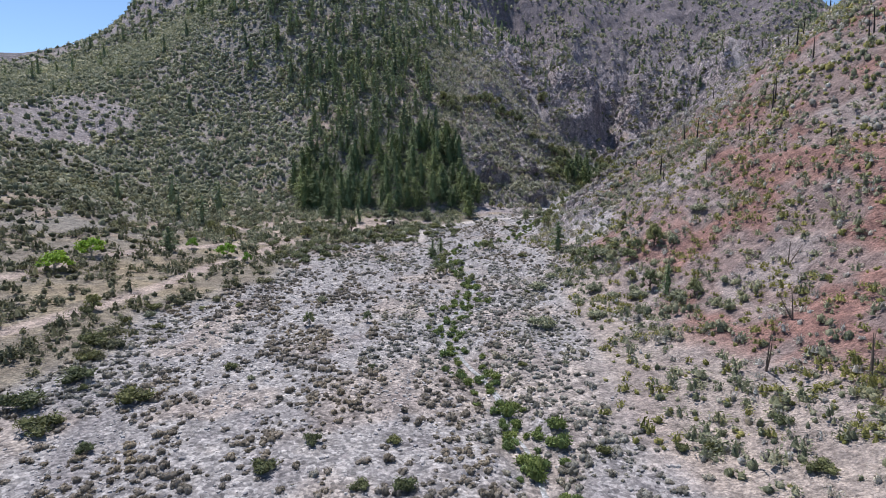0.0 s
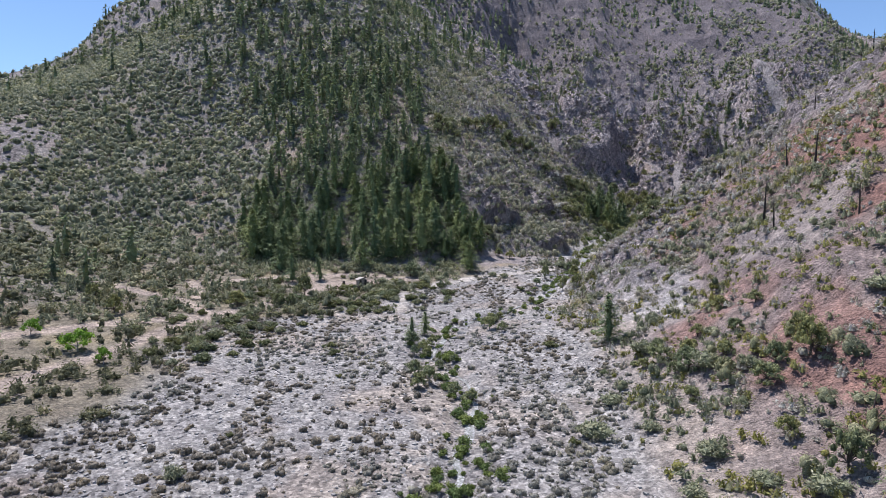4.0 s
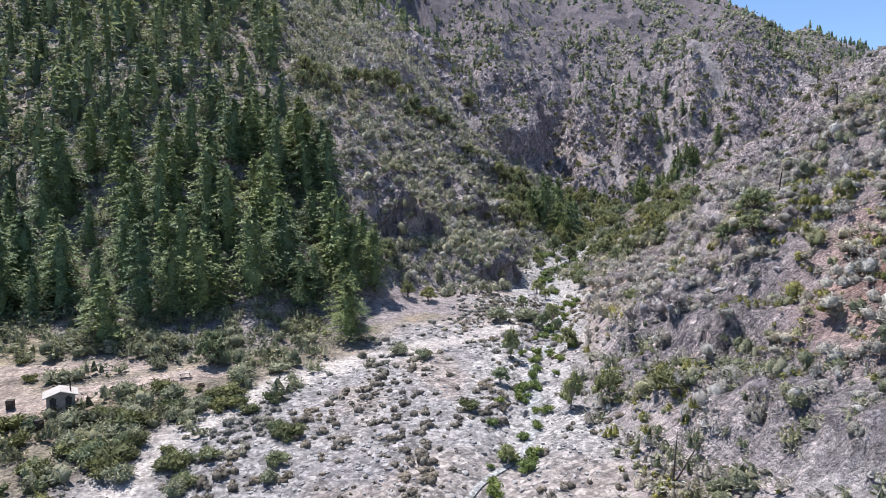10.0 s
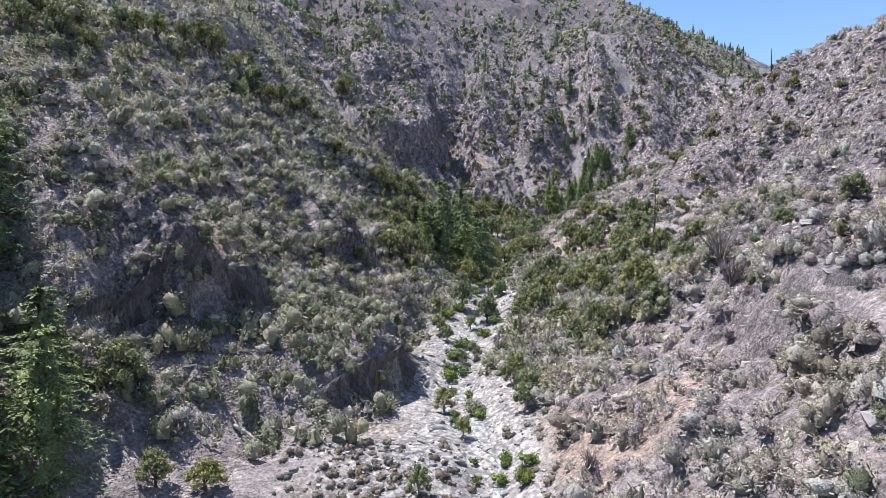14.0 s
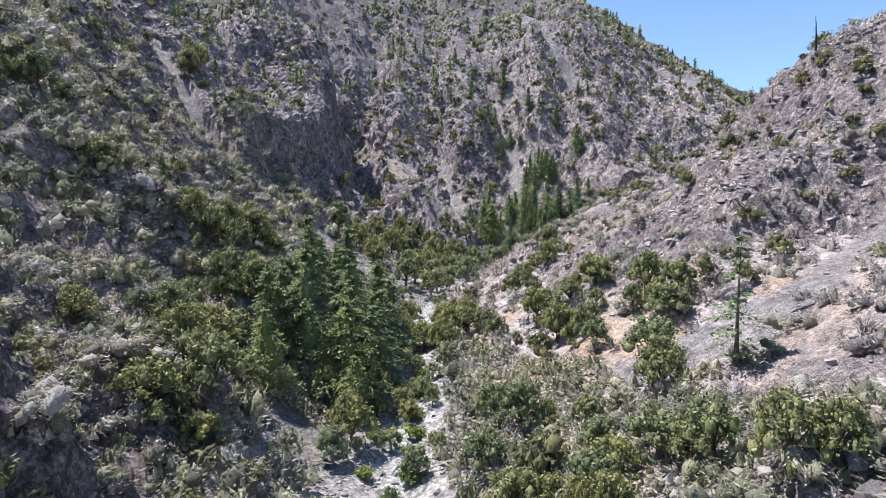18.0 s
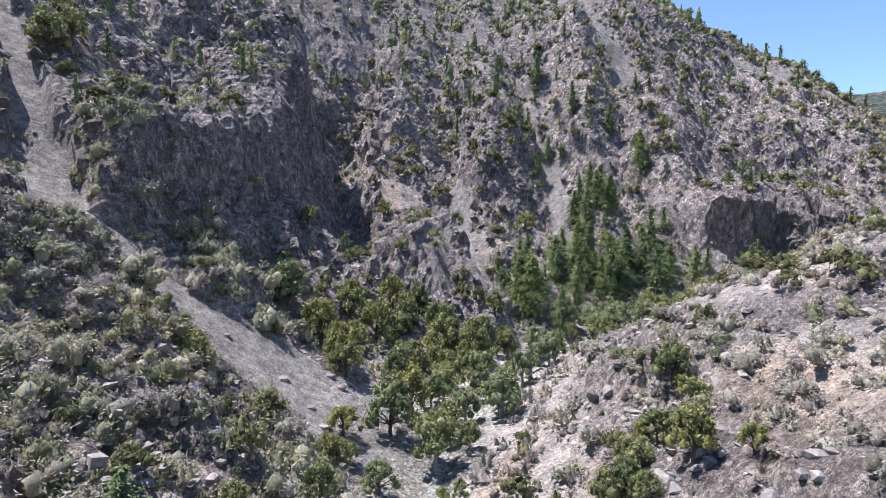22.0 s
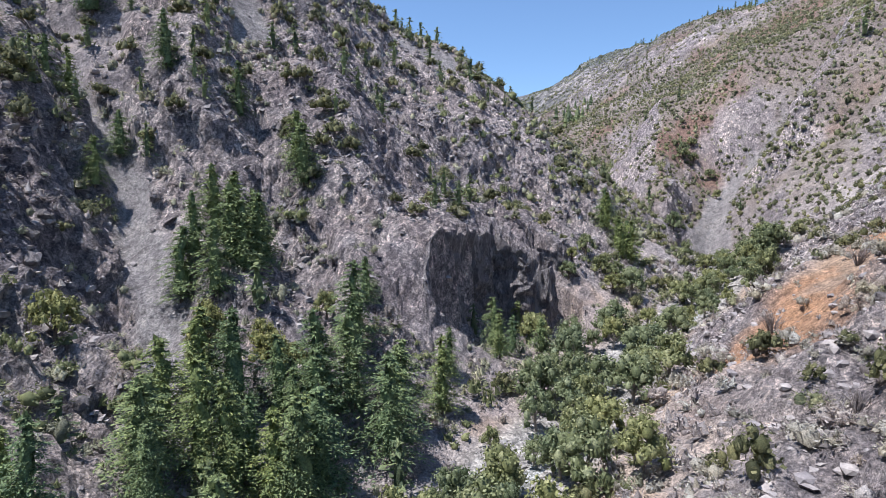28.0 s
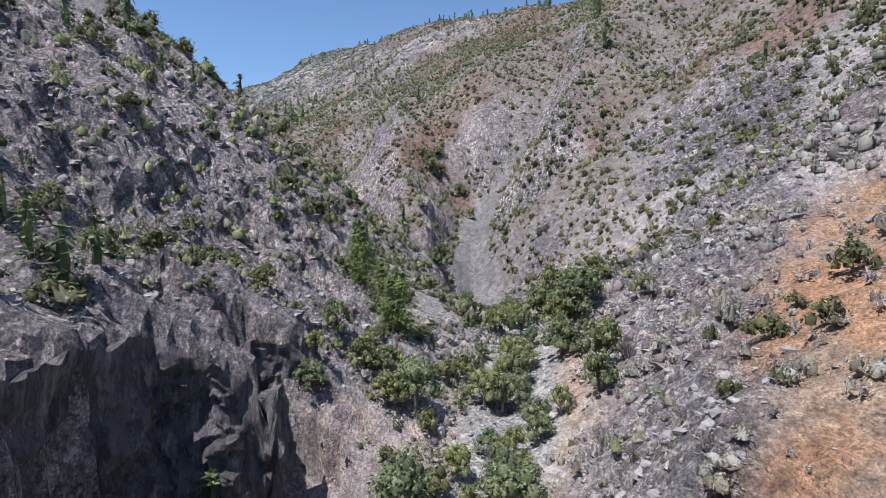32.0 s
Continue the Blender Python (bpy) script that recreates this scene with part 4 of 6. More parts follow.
    return gx, gy, z.reshape(ny, nx), {"gravel": gravel.reshape(ny, nx), "crag": crag.reshape(ny, nx), "scree": scree.reshape(ny, nx), "track": track.reshape(ny, nx), "slope": slope.reshape(ny, nx)}


GX, GY, GZ, MASK = build_land()


def sampled(field, x, y):
    x, y = np.asarray(x, float), np.asarray(y, float)
    i = np.clip(np.searchsorted(GX, x) - 1, 0, len(GX) - 2)
    j = np.clip(np.searchsorted(GY, y) - 1, 0, len(GY) - 2)
    a, b = (x - GX[i]) / (GX[i + 1] - GX[i]), (y - GY[j]) / (GY[j + 1] - GY[j])
    return (field[j, i] * (1 - a) + field[j, i + 1] * a) * (1 - b) + (field[j + 1, i] * (1 - a) + field[j + 1, i + 1] * a) * b


def ground_tree():
    """The ground round the creek and canyon, for setting things down on it."""
    me = bpy.data.objects["ground"].data
    v = np.empty(3 * len(me.vertices), np.float32)
    me.vertices.foreach_get("co", v)
    ny, nx = GZ.shape
    j, i = np.where((GY > 250) & (GY < 700))[0], np.where((GX > 0) & (GX < 450))[0]
    v = v.reshape(ny, nx, 3)[j[0] : j[-1] + 1, i[0] : i[-1] + 1]
    k = (np.arange(v.shape[0] - 1)[:, None] * v.shape[1] + np.arange(v.shape[1] - 1)).ravel()
    w = v.shape[1]
    return bvhtree.BVHTree.FromPolygons(v.reshape(-1, 3).tolist(), np.c_[k, k + 1, k + w + 1, k + w].tolist())


TREE = ground_tree()


def land_z(x, y):
    """The height of the ground; among the crags it is felt from above."""
    z = np.array(sampled(GZ, x, y), float)
    flat, fx, fy = z.reshape(-1), np.ravel(np.asarray(x, float)), np.ravel(np.asarray(y, float))
    for k in np.where((fx > 10) & (fx < 440) & (fy > 260) & (fy < 690))[0]:
        hit = TREE.ray_cast((fx[k], fy[k], 400), (0, 0, -1))[0]
        if hit:
            flat[k] = hit.z
    return z


def stream():
    """The creek: a narrow broken ribbon of white water along the bed."""
    line = np.array(CREEK, float)[1:-2]
    t = np.linspace(0, len(line) - 1, 520)
    px, py = np.interp(t, range(len(line)), line[:, 0]), np.interp(t, range(len(line)), line[:, 1])
    px = px + 3.2 * vnoise(t * 10, t * 0, 9, 111) + 1.2 * vnoise(t * 10, t * 0, 3, 112)
    py = py + 2.0 * vnoise(t * 10, t * 0 + 50, 9, 113)
    wx, wy = np.gradient(px), np.gradient(py)
    l = np.hypot(wx, wy)
    nx, ny = -wy / l, wx / l
    half = np.interp(py, [60, 220, 300], [0.35, 0.45, 1.3]) + 0.45 * vnoise(t * 10, t * 0 + 90, 5, 114)
    half = np.maximum(half, 0.35)
    v, lanes = [], (-1.0, -0.4, 0.4, 1.0)
    level = np.minimum.reduce([land_z(px + s * half * nx, py + s * half * ny) for s in lanes]) + 0.14
    for s in lanes:
        v.append(np.c_[px + s * half * nx, py + s * half * ny, level + 0.05 * (1 - abs(s))])
    v = np.stack(v, 1).reshape(-1, 3)
    n = len(t)
    f = [(4 * k + s, 4 * k + s + 1, 4 * k + s + 5, 4 * k + s + 4) for k in range(n - 1) for s in range(3)]
    tagged(new("creek_water", mesh_of("creek_water", v, f, [WATER], smooth=True)), "shallow white creek water over stones", "water", kind="structure")


stream()


# ---- woods, scrub and stones ----
RNG = np.random.default_rng(7)
WAY = [(0, 0, 32), (3, 60, 34), (7, 110, 32), (9, 190, 33), (20, 236, 37), (40, 284, 42), (75, 350, 51), (113, 425, 64), (142, 476, 67), (160, 500, 70), (190, 514, 76), (220, 526, 78), (255, 532, 82)]


def empty_at(name, label, category, group=""):
    return tagged(new(name), label, category, group)


def tree_kind(name, wood, leaf, wood_material, leaf_material, label, category, group=""):
    tree = empty_at(name, label, category, group)
    part("trunk", mesh_of("trunk", *wood, [wood_material]), tree)
    part("crown", mesh_of("crown", *leaf, [leaf_material], smooth=True), tree)
    return tree


def stand(kinds, spots):
    """Puts one of the kinds at each spot (x, y, height, width); the first spots take the kinds themselves."""
    for k, (x, y, h, w) in enumerate(spots):
        m = pose(x, y, float(land_z(x, y)) - 0.02 * h, RNG.normal(0, 1.5), RNG.normal(0, 1.5), RNG.uniform(0, 360)) @ Matrix.Diagonal((h * w, h * w, h, 1))
        kind = kinds[k % len(kinds)]
        if k < len(kinds):
            kind.matrix_basis = m
        else:
            copy = copy_thing(kind, Matrix())
            copy.matrix_basis = m


def sown(count, box, density, gap=0.0, seed=1):
    """Random places in a box (x0, y0, x1, y1), kept with the chance that density(x, y) gives."""
    r = np.random.default_rng(seed)
    x, y = r.uniform(box[0], box[2], count), r.uniform(box[1], box[3], count)
    keep = r.random(count) < density(x, y)
    x, y = x[keep], y[keep]
    if gap:
        taken, ok = set(), []
        for k in range(len(x)):
            c = (int(x[k] // gap), int(y[k] // gap))
            if c not in taken:
                taken.add(c)
                ok.append(k)
        x, y = x[ok], y[ok]
    return x, y


def at_bed(x, y):
    return sampled(MASK["gravel"], x, y)


def loose(x, y):
    return np.maximum(sampled(MASK["scree"], x, y), sampled(MASK["track"], x, y))


def free(x, y):
    return (1 - at_bed(x, y)) * (1 - loose(x, y))


def patchy(x, y, size, seed, lo=-0.2, hi=0.2):
    return step01(fbm(x, y, size, seed), lo, hi)


def off_track(x, y):
    """The verges of the dirt tracks are open."""
    return 1 - 0.85 * step01(4.4 - np.minimum.reduce([near_line(x, y, line)[0] for line in TRACKS]), 0, 5)


def off_wall(x, y):
    return step01(np.minimum.reduce([near_line(x, y, line)[0] for line in (CAVE, GULLY, FACE, NOSE)]), 5, 8)


def off_pale(x, y):
    """Little grows on the pale outcrop."""
    return 1 - 0.55 * step01(14 - np.hypot((x - 56) * 1.25, (y - 229) * 0.7), -5, 5)


def craggy(x, y):
    return sampled(MASK["crag"], x, y)


def off_gold(x, y):
    """Little grows on the orange soil."""
    return 1 - 0.6 * step01(11 - near_line(x, y, GOLD)[0], -5, 4)


def wood_density(x, y):
    wob = 10 * fbm(x, y, 30, 201)
    left = np.interp(y, [300, 330, 400, 460, 600], [-70, -84, -80, -150, -260])
    right = np.interp(y, [300, 330, 345, 400, 460, 600], [-60, 16, 17, -12, -12, 60])
    inside = step01(x - left + wob, -6, 10) * step01(right - x + wob * 0.6, -4, 6) * step01(y + 0.12 * x - 311, -3, 4)
    return inside * np.interp(y, [300, 400, 450, 520, 700], [1, 0.85, 0.7, 0.5, 0.3]) * (1 - loose(x, y)) * (1 - at_bed(x, y))


FIR = [tree_kind("fir_tree", *fir(np.random.default_rng(300 + k), 17 + k, 0.33 + 0.025 * k, 0.04 * k, 8), BARK, NEEDLES,
                 "tall dark green fir with drooping branches on the canyon slope", "tree", "firs of the canyon forest") for k in range(5)]
FINE_FIR = [tree_kind("fir_tree", *fir(np.random.default_rng(310 + k), 19 + k, 0.34 + 0.03 * k, 0.04 * k, 8, fine=1.7), BARK, NEEDLES,
                      "tall dark green fir with fine drooping branches", "tree", "firs of the canyon forest") for k in range(3)]
wx, wy = sown(5200, (-100, 300, 45, 445), wood_density, 7.3, 11)
near = np.argsort(wy - 0.3 * wx)[:90]
spots = [(wx[k], wy[k], RNG.uniform(11, 22), RNG.uniform(0.8, 1.12)) for k in near]
# groups of firs further up the canyon
for cx, cy, rx, ry, n, lo, hi in ((112, 462, 14, 12, 7, 12, 19), (96, 438, 8, 8, 3, 9, 15), (232, 563, 22, 10, 15, 10, 16), (262, 590, 8, 22, 9, 10, 16), (205, 556, 8, 6, 4, 12, 18),
                                  (300, 552, 12, 5, 4, 8, 14), (258, 640, 10, 22, 6, 8, 13), (372, 545, 12, 8, 6, 10, 15)):
    for _ in range(n):
        spots.append((cx + RNG.normal(0, rx * 0.6), cy + RNG.normal(0, ry * 0.6), RNG.uniform(lo, hi), RNG.uniform(0.85, 1.15)))
close = [near_line(np.array([q[0]]), np.array([q[1]]), WAY)[0][0] < 42 for q in spots]
stand(FINE_FIR, [q for q, c in zip(spots, close) if c])
stand(FIR, [q for q, c in zip(spots, close) if not c])

# the rest of the woods, far up the slopes
far_fir = []
for k in range(4):
    w, l = fir(np.random.default_rng(340 + k), 9, 0.36, 0.05, 5, 2.4)
    far_fir.append((joined([(w[0][:25], w[1][:20])]), (l[0] * np.array([1, 1, 1.0]), l[1])))
fx, fy = np.delete(wx, near), np.delete(wy, near)
ax, ay = sown(5000, (-330, 430, 260, 1000), lambda x, y: np.where(y < 640, wood_density(x, y), 0.16 * step01(fbm(x, y, 90, 203), -0.15, 0.25)), 5.5, 12)
bx, by = sown(4200, (90, 540, 620, 800), lambda x, y: 0.2 * step01(fbm(x, y, 40, 205), -0.1, 0.15) * (1 - loose(x, y)), 6, 13)
cx_, cy_ = sown(2600, (-700, 230, -100, 900), lambda x, y: 0.12 * step01(fbm(x, y, 60, 207), 0.0, 0.25), 6, 14)
ex, ey = sown(1800, (430, 420, 1150, 760), lambda x, y: 0.09 * step01(fbm(x, y, 70, 209), 0.0, 0.25) + 0.25 * step01(land_z(x, y), 255, 300), 7, 15)
gx, gy = sown(1500, (450, 750, 1600, 1750), lambda x, y: 0.3 * step01(fbm(x, y, 120, 210), -0.2, 0.2), 14, 16)
hx, hy = sown(11000, (-420, 640, 800, 1130), lambda x, y: np.where(x > 40, 0.45, 0.65) * step01(fbm(x, y, 80, 212), np.where(x > 40, 0.0, -0.25), 0.25), 7, 17)
fx, fy = np.concatenate([fx, ax, bx, cx_, ex, gx]), np.concatenate([fy, ay, by, cy_, ey, gy])
h = np.where((fx > 90) & (fy > 500), RNG.uniform(5, 10, len(fx)), RNG.uniform(7, 17, len(fx)))
spots = np.c_[fx, fy, land_z(fx, fy) - 0.3, h, np.ones(len(fx))]
pick = RNG.integers(0, 4, len(fx))
leaf = joined([many(far_fir[k][1], spots[pick == k], np.random.default_rng(400 + k), 0.02) for k in range(4)])
cone = []
for k in range(3):
    r = np.random.default_rng(360 + k)
    v, f = limb([(0, 0, z) for z in (0.0, 0.15, 0.4, 0.42, 0.72, 1.0)], [0.05, 0.21, 0.09, 0.16, 0.07, 0.005], 5)
    cone.append((v + r.normal(0, 0.022, v.shape), f))
spots = np.c_[hx, hy, land_z(hx, hy) - 0.3, np.where(hx < -80, RNG.uniform(3, 7, len(hx)), RNG.uniform(6, 13, len(hx))), np.ones(len(hx))]
pick = RNG.integers(0, 3, len(hx))
leaf = joined([leaf] + [many(cone[k], spots[pick == k], np.random.default_rng(410 + k), 0.03) for k in range(3)])
tagged(new("far_firs", mesh_of("far_firs", *leaf, [NEEDLES_FAR])), "scattered dark firs covering the upper mountain slopes", "trees", kind="stuff")

# broad-leaved trees: oaks and alders by the creek
OAKS = [tree_kind("oak_tree", *broadleaf(np.random.default_rng(500 + k), 30, 34, 0.026, 0.37, 0.04), BARK, OAK, "dense olive-green oak on the rocky slope", "tree", "oaks of the canyon") for k in range(4)]
ALDERS = [tree_kind("alder_tree", *broadleaf(np.random.default_rng(520 + k), 26, 32, 0.024, 0.3, 0.08), PALE_BARK, ALDER, "light green alder beside the creek", "tree", "alders along the creek") for k in range(4)]
oaks, alders = [], []
for cx, cy, rx, ry, n, lo, hi in ((112, 392, 15, 13, 22, 4, 8), (106, 438, 10, 12, 10, 4, 8), (128, 470, 14, 10, 9, 5, 9), (118, 405, 14, 14, 7, 4, 7), (152, 438, 8, 12, 8, 5, 8), (160, 540, 10, 10, 9, 5, 9), (178, 536, 8, 6, 6, 5, 8), (140, 505, 6, 8, 5, 4, 7),
                                  (393, 502, 12, 9, 8, 7, 11), (250, 575, 10, 8, 5, 4, 7), (165, 478, 6, 8, 4, 4, 6), (75, 430, 10, 12, 8, 5, 8), (60, 470, 16, 16, 10, 4, 8), (20, 345, 14, 6, 6, 4, 7),
                                  (108, 350, 12, 14, 8, 3, 6), (350, 540, 16, 8, 6, 5, 8), (430, 515, 18, 8, 8, 5, 8), (520, 530, 22, 10, 6, 5, 8)):
    for _ in range(n):
        oaks.append((cx + RNG.normal(0, rx * 0.6), cy + RNG.normal(0, ry * 0.6), RNG.uniform(lo, hi), RNG.uniform(0.9, 1.3)))
for k in range(150):
    t = RNG.uniform(12, 25) if k < 90 else RNG.uniform(19, 25)
    i, s = int(t), t - int(t)
    px, py = CREEK[i][0] + s * (CREEK[i + 1][0] - CREEK[i][0]), CREEK[i][1] + s * (CREEK[i + 1][1] - CREEK[i][1])
    if 12.5 < t < 15 and RNG.random() < 0.5:
        continue
    alders.append((px + RNG.normal(0, 5.5), py + RNG.normal(0, 4.5), RNG.uniform(3, 6) if t < 19 else RNG.uniform(4, 10), RNG.uniform(0.9, 1.3)))
ox, oy = sown(3000, (60, 400, 430, 720), lambda x, y: 0.5 * off_wall(x, y) * free(x, y) * patchy(x, y, 30, 253, -0.2, 0.2) * (sampled(MASK["slope"], x, y) < 1.7), 6, 52)
small = [broadleaf(np.random.default_rng(510 + k), 9, 20, 0.055, 0.42, 0.04)[1] for k in range(3)]
spots = np.c_[ox, oy, land_z(ox, oy) - 0.1, RNG.uniform(2.4, 6.2, len(ox)), RNG.uniform(0.8, 1.05, len(ox))]
tagged(new("cliff_oaks", mesh_of("cliff_oaks", *joined([many(small[k], spots[k::3], RNG, 0.08, uneven=0.15) for k in range(3)]), [OAK_FAR], smooth=True)), "small olive oaks scattered over the rocky slopes", "trees", kind="stuff")
stand(OAKS, oaks)
stand(ALDERS, alders)

# scrub
def bushlet(rng):
    """A far bush one unit high: an uneven mound with a few twigs."""
    return joined([dome(rng, (0, 0, 0.3), (0.36, 0.36, 0.4), 4, 2), twigs(rng, (0, 0, 0.34), (0.54, 0.54, 0.6), 8, 0.19)])


LOOKS = [[[shrub(np.random.default_rng(600 + q * 40 + k * 10 + j), clumps, each, size, wide, sides, rings) for j in range(3)] for k in range(3)]
         for q, (clumps, each, size, wide, sides, rings) in enumerate(((7, 80, 0.042, 0.55, 5, 2), (4, 32, 0.056, 0.55, 4, 2), (3, 14, 0.095, 0.5, 4, 1)))]
LOOKS.append([[bushlet(np.random.default_rng(720 + 10 * k + j)) for j in range(3)] for k in range(3)])
BARE = [twiggy(np.random.default_rng(690 + j), 22) for j in range(3)]


def cushion(rng):
    """A low ragged bush one unit high: small mounds side by side with short twigs."""
    pieces = []
    for k in range(3):
        a, r = 2.1 * k + rng.uniform(-0.6, 0.6), rng.uniform(0.12, 0.3)
        c, q = (r * math.cos(a), r * math.sin(a), rng.uniform(0.12, 0.3)), rng.uniform(0.24, 0.36)
        pieces += [dome(rng, c, (q, q, q * 0.9), 4, 2), twigs(rng, c, (q * 1.35, q * 1.35, q * 1.5), 7, 0.12)]
    return joined(pieces)


LOW = [cushion(np.random.default_rng(680 + j)) for j in range(3)]


def scrub(name, label, mat, x, y, lo, hi, seed, templates=None, flat=1.0):
    """Bushes as one object; those that stand far from the way are simpler."""
    r = np.random.default_rng(seed)
    size = lo * 0.9 + (1.1 * hi - 0.9 * lo) * r.random(len(x)) ** 1.6
    z = land_z(x, y)
    spots = np.c_[x, y, z - 0.12 * size, size * 1.45, 0.85 * flat * r.uniform(0.75, 1.15, len(x))]
    d, s = near_line(x, y, WAY)
    down = np.interp(s, np.linspace(0, 1, len(WAY)), [p[2] for p in WAY]) - z
    dist = np.hypot(np.maximum(d, 1.9 * down), down) * 2 / (0.5 + 0.75 * size)
    lod = (dist > 22).astype(int) + (dist > 50) + (dist > 95)
    pick = r.integers(0, 3, len(x))
    out = []
    for j in range(3):
        for q in range(4):
            sel = spots[(pick == j) & (lod == q)]
            if len(sel):
                out.append(many(templates[j] if templates else LOOKS[q][seed % 3][j], sel, r, 0.12, uneven=0.16))
    tagged(new(name, mesh_of(name, *joined(out), [mat], smooth=True)), label, "shrubs", kind="stuff")


x, y = sown(58000, (-400, 215, 10, 640), lambda x, y: free(x, y) * np.where(y + 0.1 * x > 300, 1.0, 0.25 * off_track(x, y)) * (1 - 0.8 * step01(32 - np.hypot(x + 225, (y - 362) * 0.7), -6, 6)) * (0.6 + 0.4 * patchy(x, y, 25, 211)), 2.0, 21)
scrub("chaparral", "dense grey-green chaparral on the hillside", CHAPARRAL, x, y, 1.9, 4.0, 31)
x, y = sown(46000, (-5, 345, 135, 560), lambda x, y: free(x, y) * (0.45 + 0.55 * patchy(x, y, 13, 213, -0.2, 0.1)) * (1 - 0.3 * craggy(x, y)), 2.0, 22)
scrub("grey_brush", "silvery grey brush on the steep rocky slope", SAGE, x[::3], y[::3], 1.4, 4.0, 33)
scrub("grey_brush", "grey-green brush on the steep rocky slope", GREY_GREEN, x[1::3], y[1::3], 1.4, 4.2, 35)
scrub("olive_brush", "olive-grey brush on the steep rocky slope", CHAPARRAL, x[2::3], y[2::3], 1.2, 3.4, 50)
x, y = sown(40000, (62, 275, 405, 525), lambda x, y: free(x, y) * off_gold(x, y) * (0.12 + 0.3 * (x < 135) * (y < 350) + 0.58 * patchy(x, y, 9, 215, -0.1, 0.2)) * (1 - 0.5 * craggy(x, y)), 2.0, 23)
scrub("grey_brush", "silvery grey brush on the sunny spur", SAGE, x[::2], y[::2], 1.2, 3.7, 36)
scrub("lilac_brush", "lilac-grey half-dry brush on the sunny spur", LILAC, x[1::2], y[1::2], 1.2, 3.4, 49)
x, y = sown(3000, (70, 275, 345, 525), lambda x, y: free(x, y) * off_gold(x, y) * (0.05 + 0.35 * patchy(x, y, 16, 217, 0.0, 0.3)), 2.5, 24)
scrub("dark_scrub", "dark green bushes among pale rocks", CHAPARRAL, x, y, 1.1, 3.4, 34)
x, y = sown(1100, (60, 270, 340, 520), lambda x, y: free(x, y) * 0.5 * patchy(x, y, 22, 219, 0.0, 0.3), 3, 25)
scrub("dry_brush", "leafless greyish burnt brush", TWIGS, x, y, 1.2, 2.8, 37, BARE, 1.0)
x, y = sown(13000, (35, -20, 260, 300), lambda x, y: free(x, y) * off_pale(x, y) * (0.25 + 0.75 * patchy(x, y, 16, 221, -0.1, 0.25)), 2.0, 26)
scrub("dark_scrub", "dark green bushes on the red hillside", CHAPARRAL, x, y, 0.9, 3.0, 35)
x, y = sown(12000, (22, 50, 200, 300), lambda x, y: free(x, y) * off_pale(x, y) * (0.15 + 0.7 * patchy(x, y, 14, 223, -0.1, 0.2)), 1.6, 27)
scrub("yellow_scrub", "yellow-green low bushes on reddish earth", BROOM, x, y, 0.7, 2.2, 38)
x, y = sown(80000, (-130, 20, 75, 345), lambda x, y: at_bed(x, y) * (0.07 + 0.6 * patchy(x * 1.5, y * 0.5, 10, 225, -0.2, 0.25)) * step01(near_line(x, y, CREEK)[0], 1, 4), 1.15, 28)
tint = fbm(x, y, 30, 245) + 0.25 * step01(-x, 10, 60)
scrub("fan_sage", "small grey sage bushes on the gravel fan", FAN_GREY, x[tint < 0.1], y[tint < 0.1], 0.35, 1.25, 39, LOW, 1.05)
scrub("fan_sage", "small brownish sage bushes on the gravel fan", FAN_SAGE, x[tint >= 0.1], y[tint >= 0.1], 0.35, 1.3, 52, LOW, 1.05)
x, y = sown(26000, (-330, -60, -10, 310), lambda x, y: free(x, y) * off_track(x, y) * (1 - 0.7 * step01(y, 205, 225) * step01(x, -100, -85)) * (0.14 + 0.86 * patchy(x, y, 11, 227, -0.12, 0.08)), 2.6, 29)
scrub("terrace_scrub", "olive bushes between the dirt tracks", OLIVE_SCRUB, x, y, 1.5, 3.9, 40, flat=0.95)
x, y = sown(30000, (85, 520, 440, 760), lambda x, y: free(x, y) * off_wall(x, y) * (0.14 + 0.8 * patchy(x, y, 14, 229, -0.05, 0.25)) * (1 - 0.55 * craggy(x, y)), 2.0, 30)
scrub("cliff_brush", "grey-green brush clinging to the crags", GREY_GREEN, x[::2], y[::2], 1.1, 3.0, 41)
scrub("cliff_brush", "lilac-grey brush clinging to the crags", LILAC, x[1::2], y[1::2], 0.9, 2.6, 51)
x, y = sown(11000, (85, 520, 440, 760), lambda x, y: free(x, y) * 0.5 * patchy(x, y, 18, 231, 0.0, 0.3), 3, 31)
scrub("cliff_scrub", "dark olive bushes on the crags", OAK, x, y, 1.4, 3.6, 42)
x, y = sown(70000, (390, 340, 760, 690), lambda x, y: free(x, y) * (0.3 + 0.7 * patchy(x, y, 22, 233, -0.15, 0.2)), 2.2, 32)
x2, y2 = sown(26000, (760, 300, 1120, 800), lambda x, y: 0.3 + 0.7 * patchy(x, y, 22, 233, -0.15, 0.2), 3.2, 36)
x, y = np.concatenate([x, x2]), np.concatenate([y, y2])
scrub("east_brush", "grey-green bushes dotting the far slope", CHAPARRAL, x[::3], y[::3], 0.8, 2.2, 43)
scrub("east_scrub", "grey-green bushes dotting the far slope", OLIVE_SCRUB, x[1::3], y[1::3], 0.8, 2.4, 46)
scrub("east_scrub", "dark olive bushes dotting the far slope", OAK_FAR, x[2::3], y[2::3], 0.9, 2.8, 47)
x, y = sown(46000, (-480, 500, 700, 1100), lambda x, y: (1 - loose(x, y)) * (y > 520 + np.where(x > 60, 180, 0)) * np.where(x > 40, 0.1 + 0.5 * patchy(x, y, 40, 235, 0.0, 0.3), 0.4 + 0.55 * patchy(x, y, 40, 235, -0.1, 0.3)), 3.4, 33)
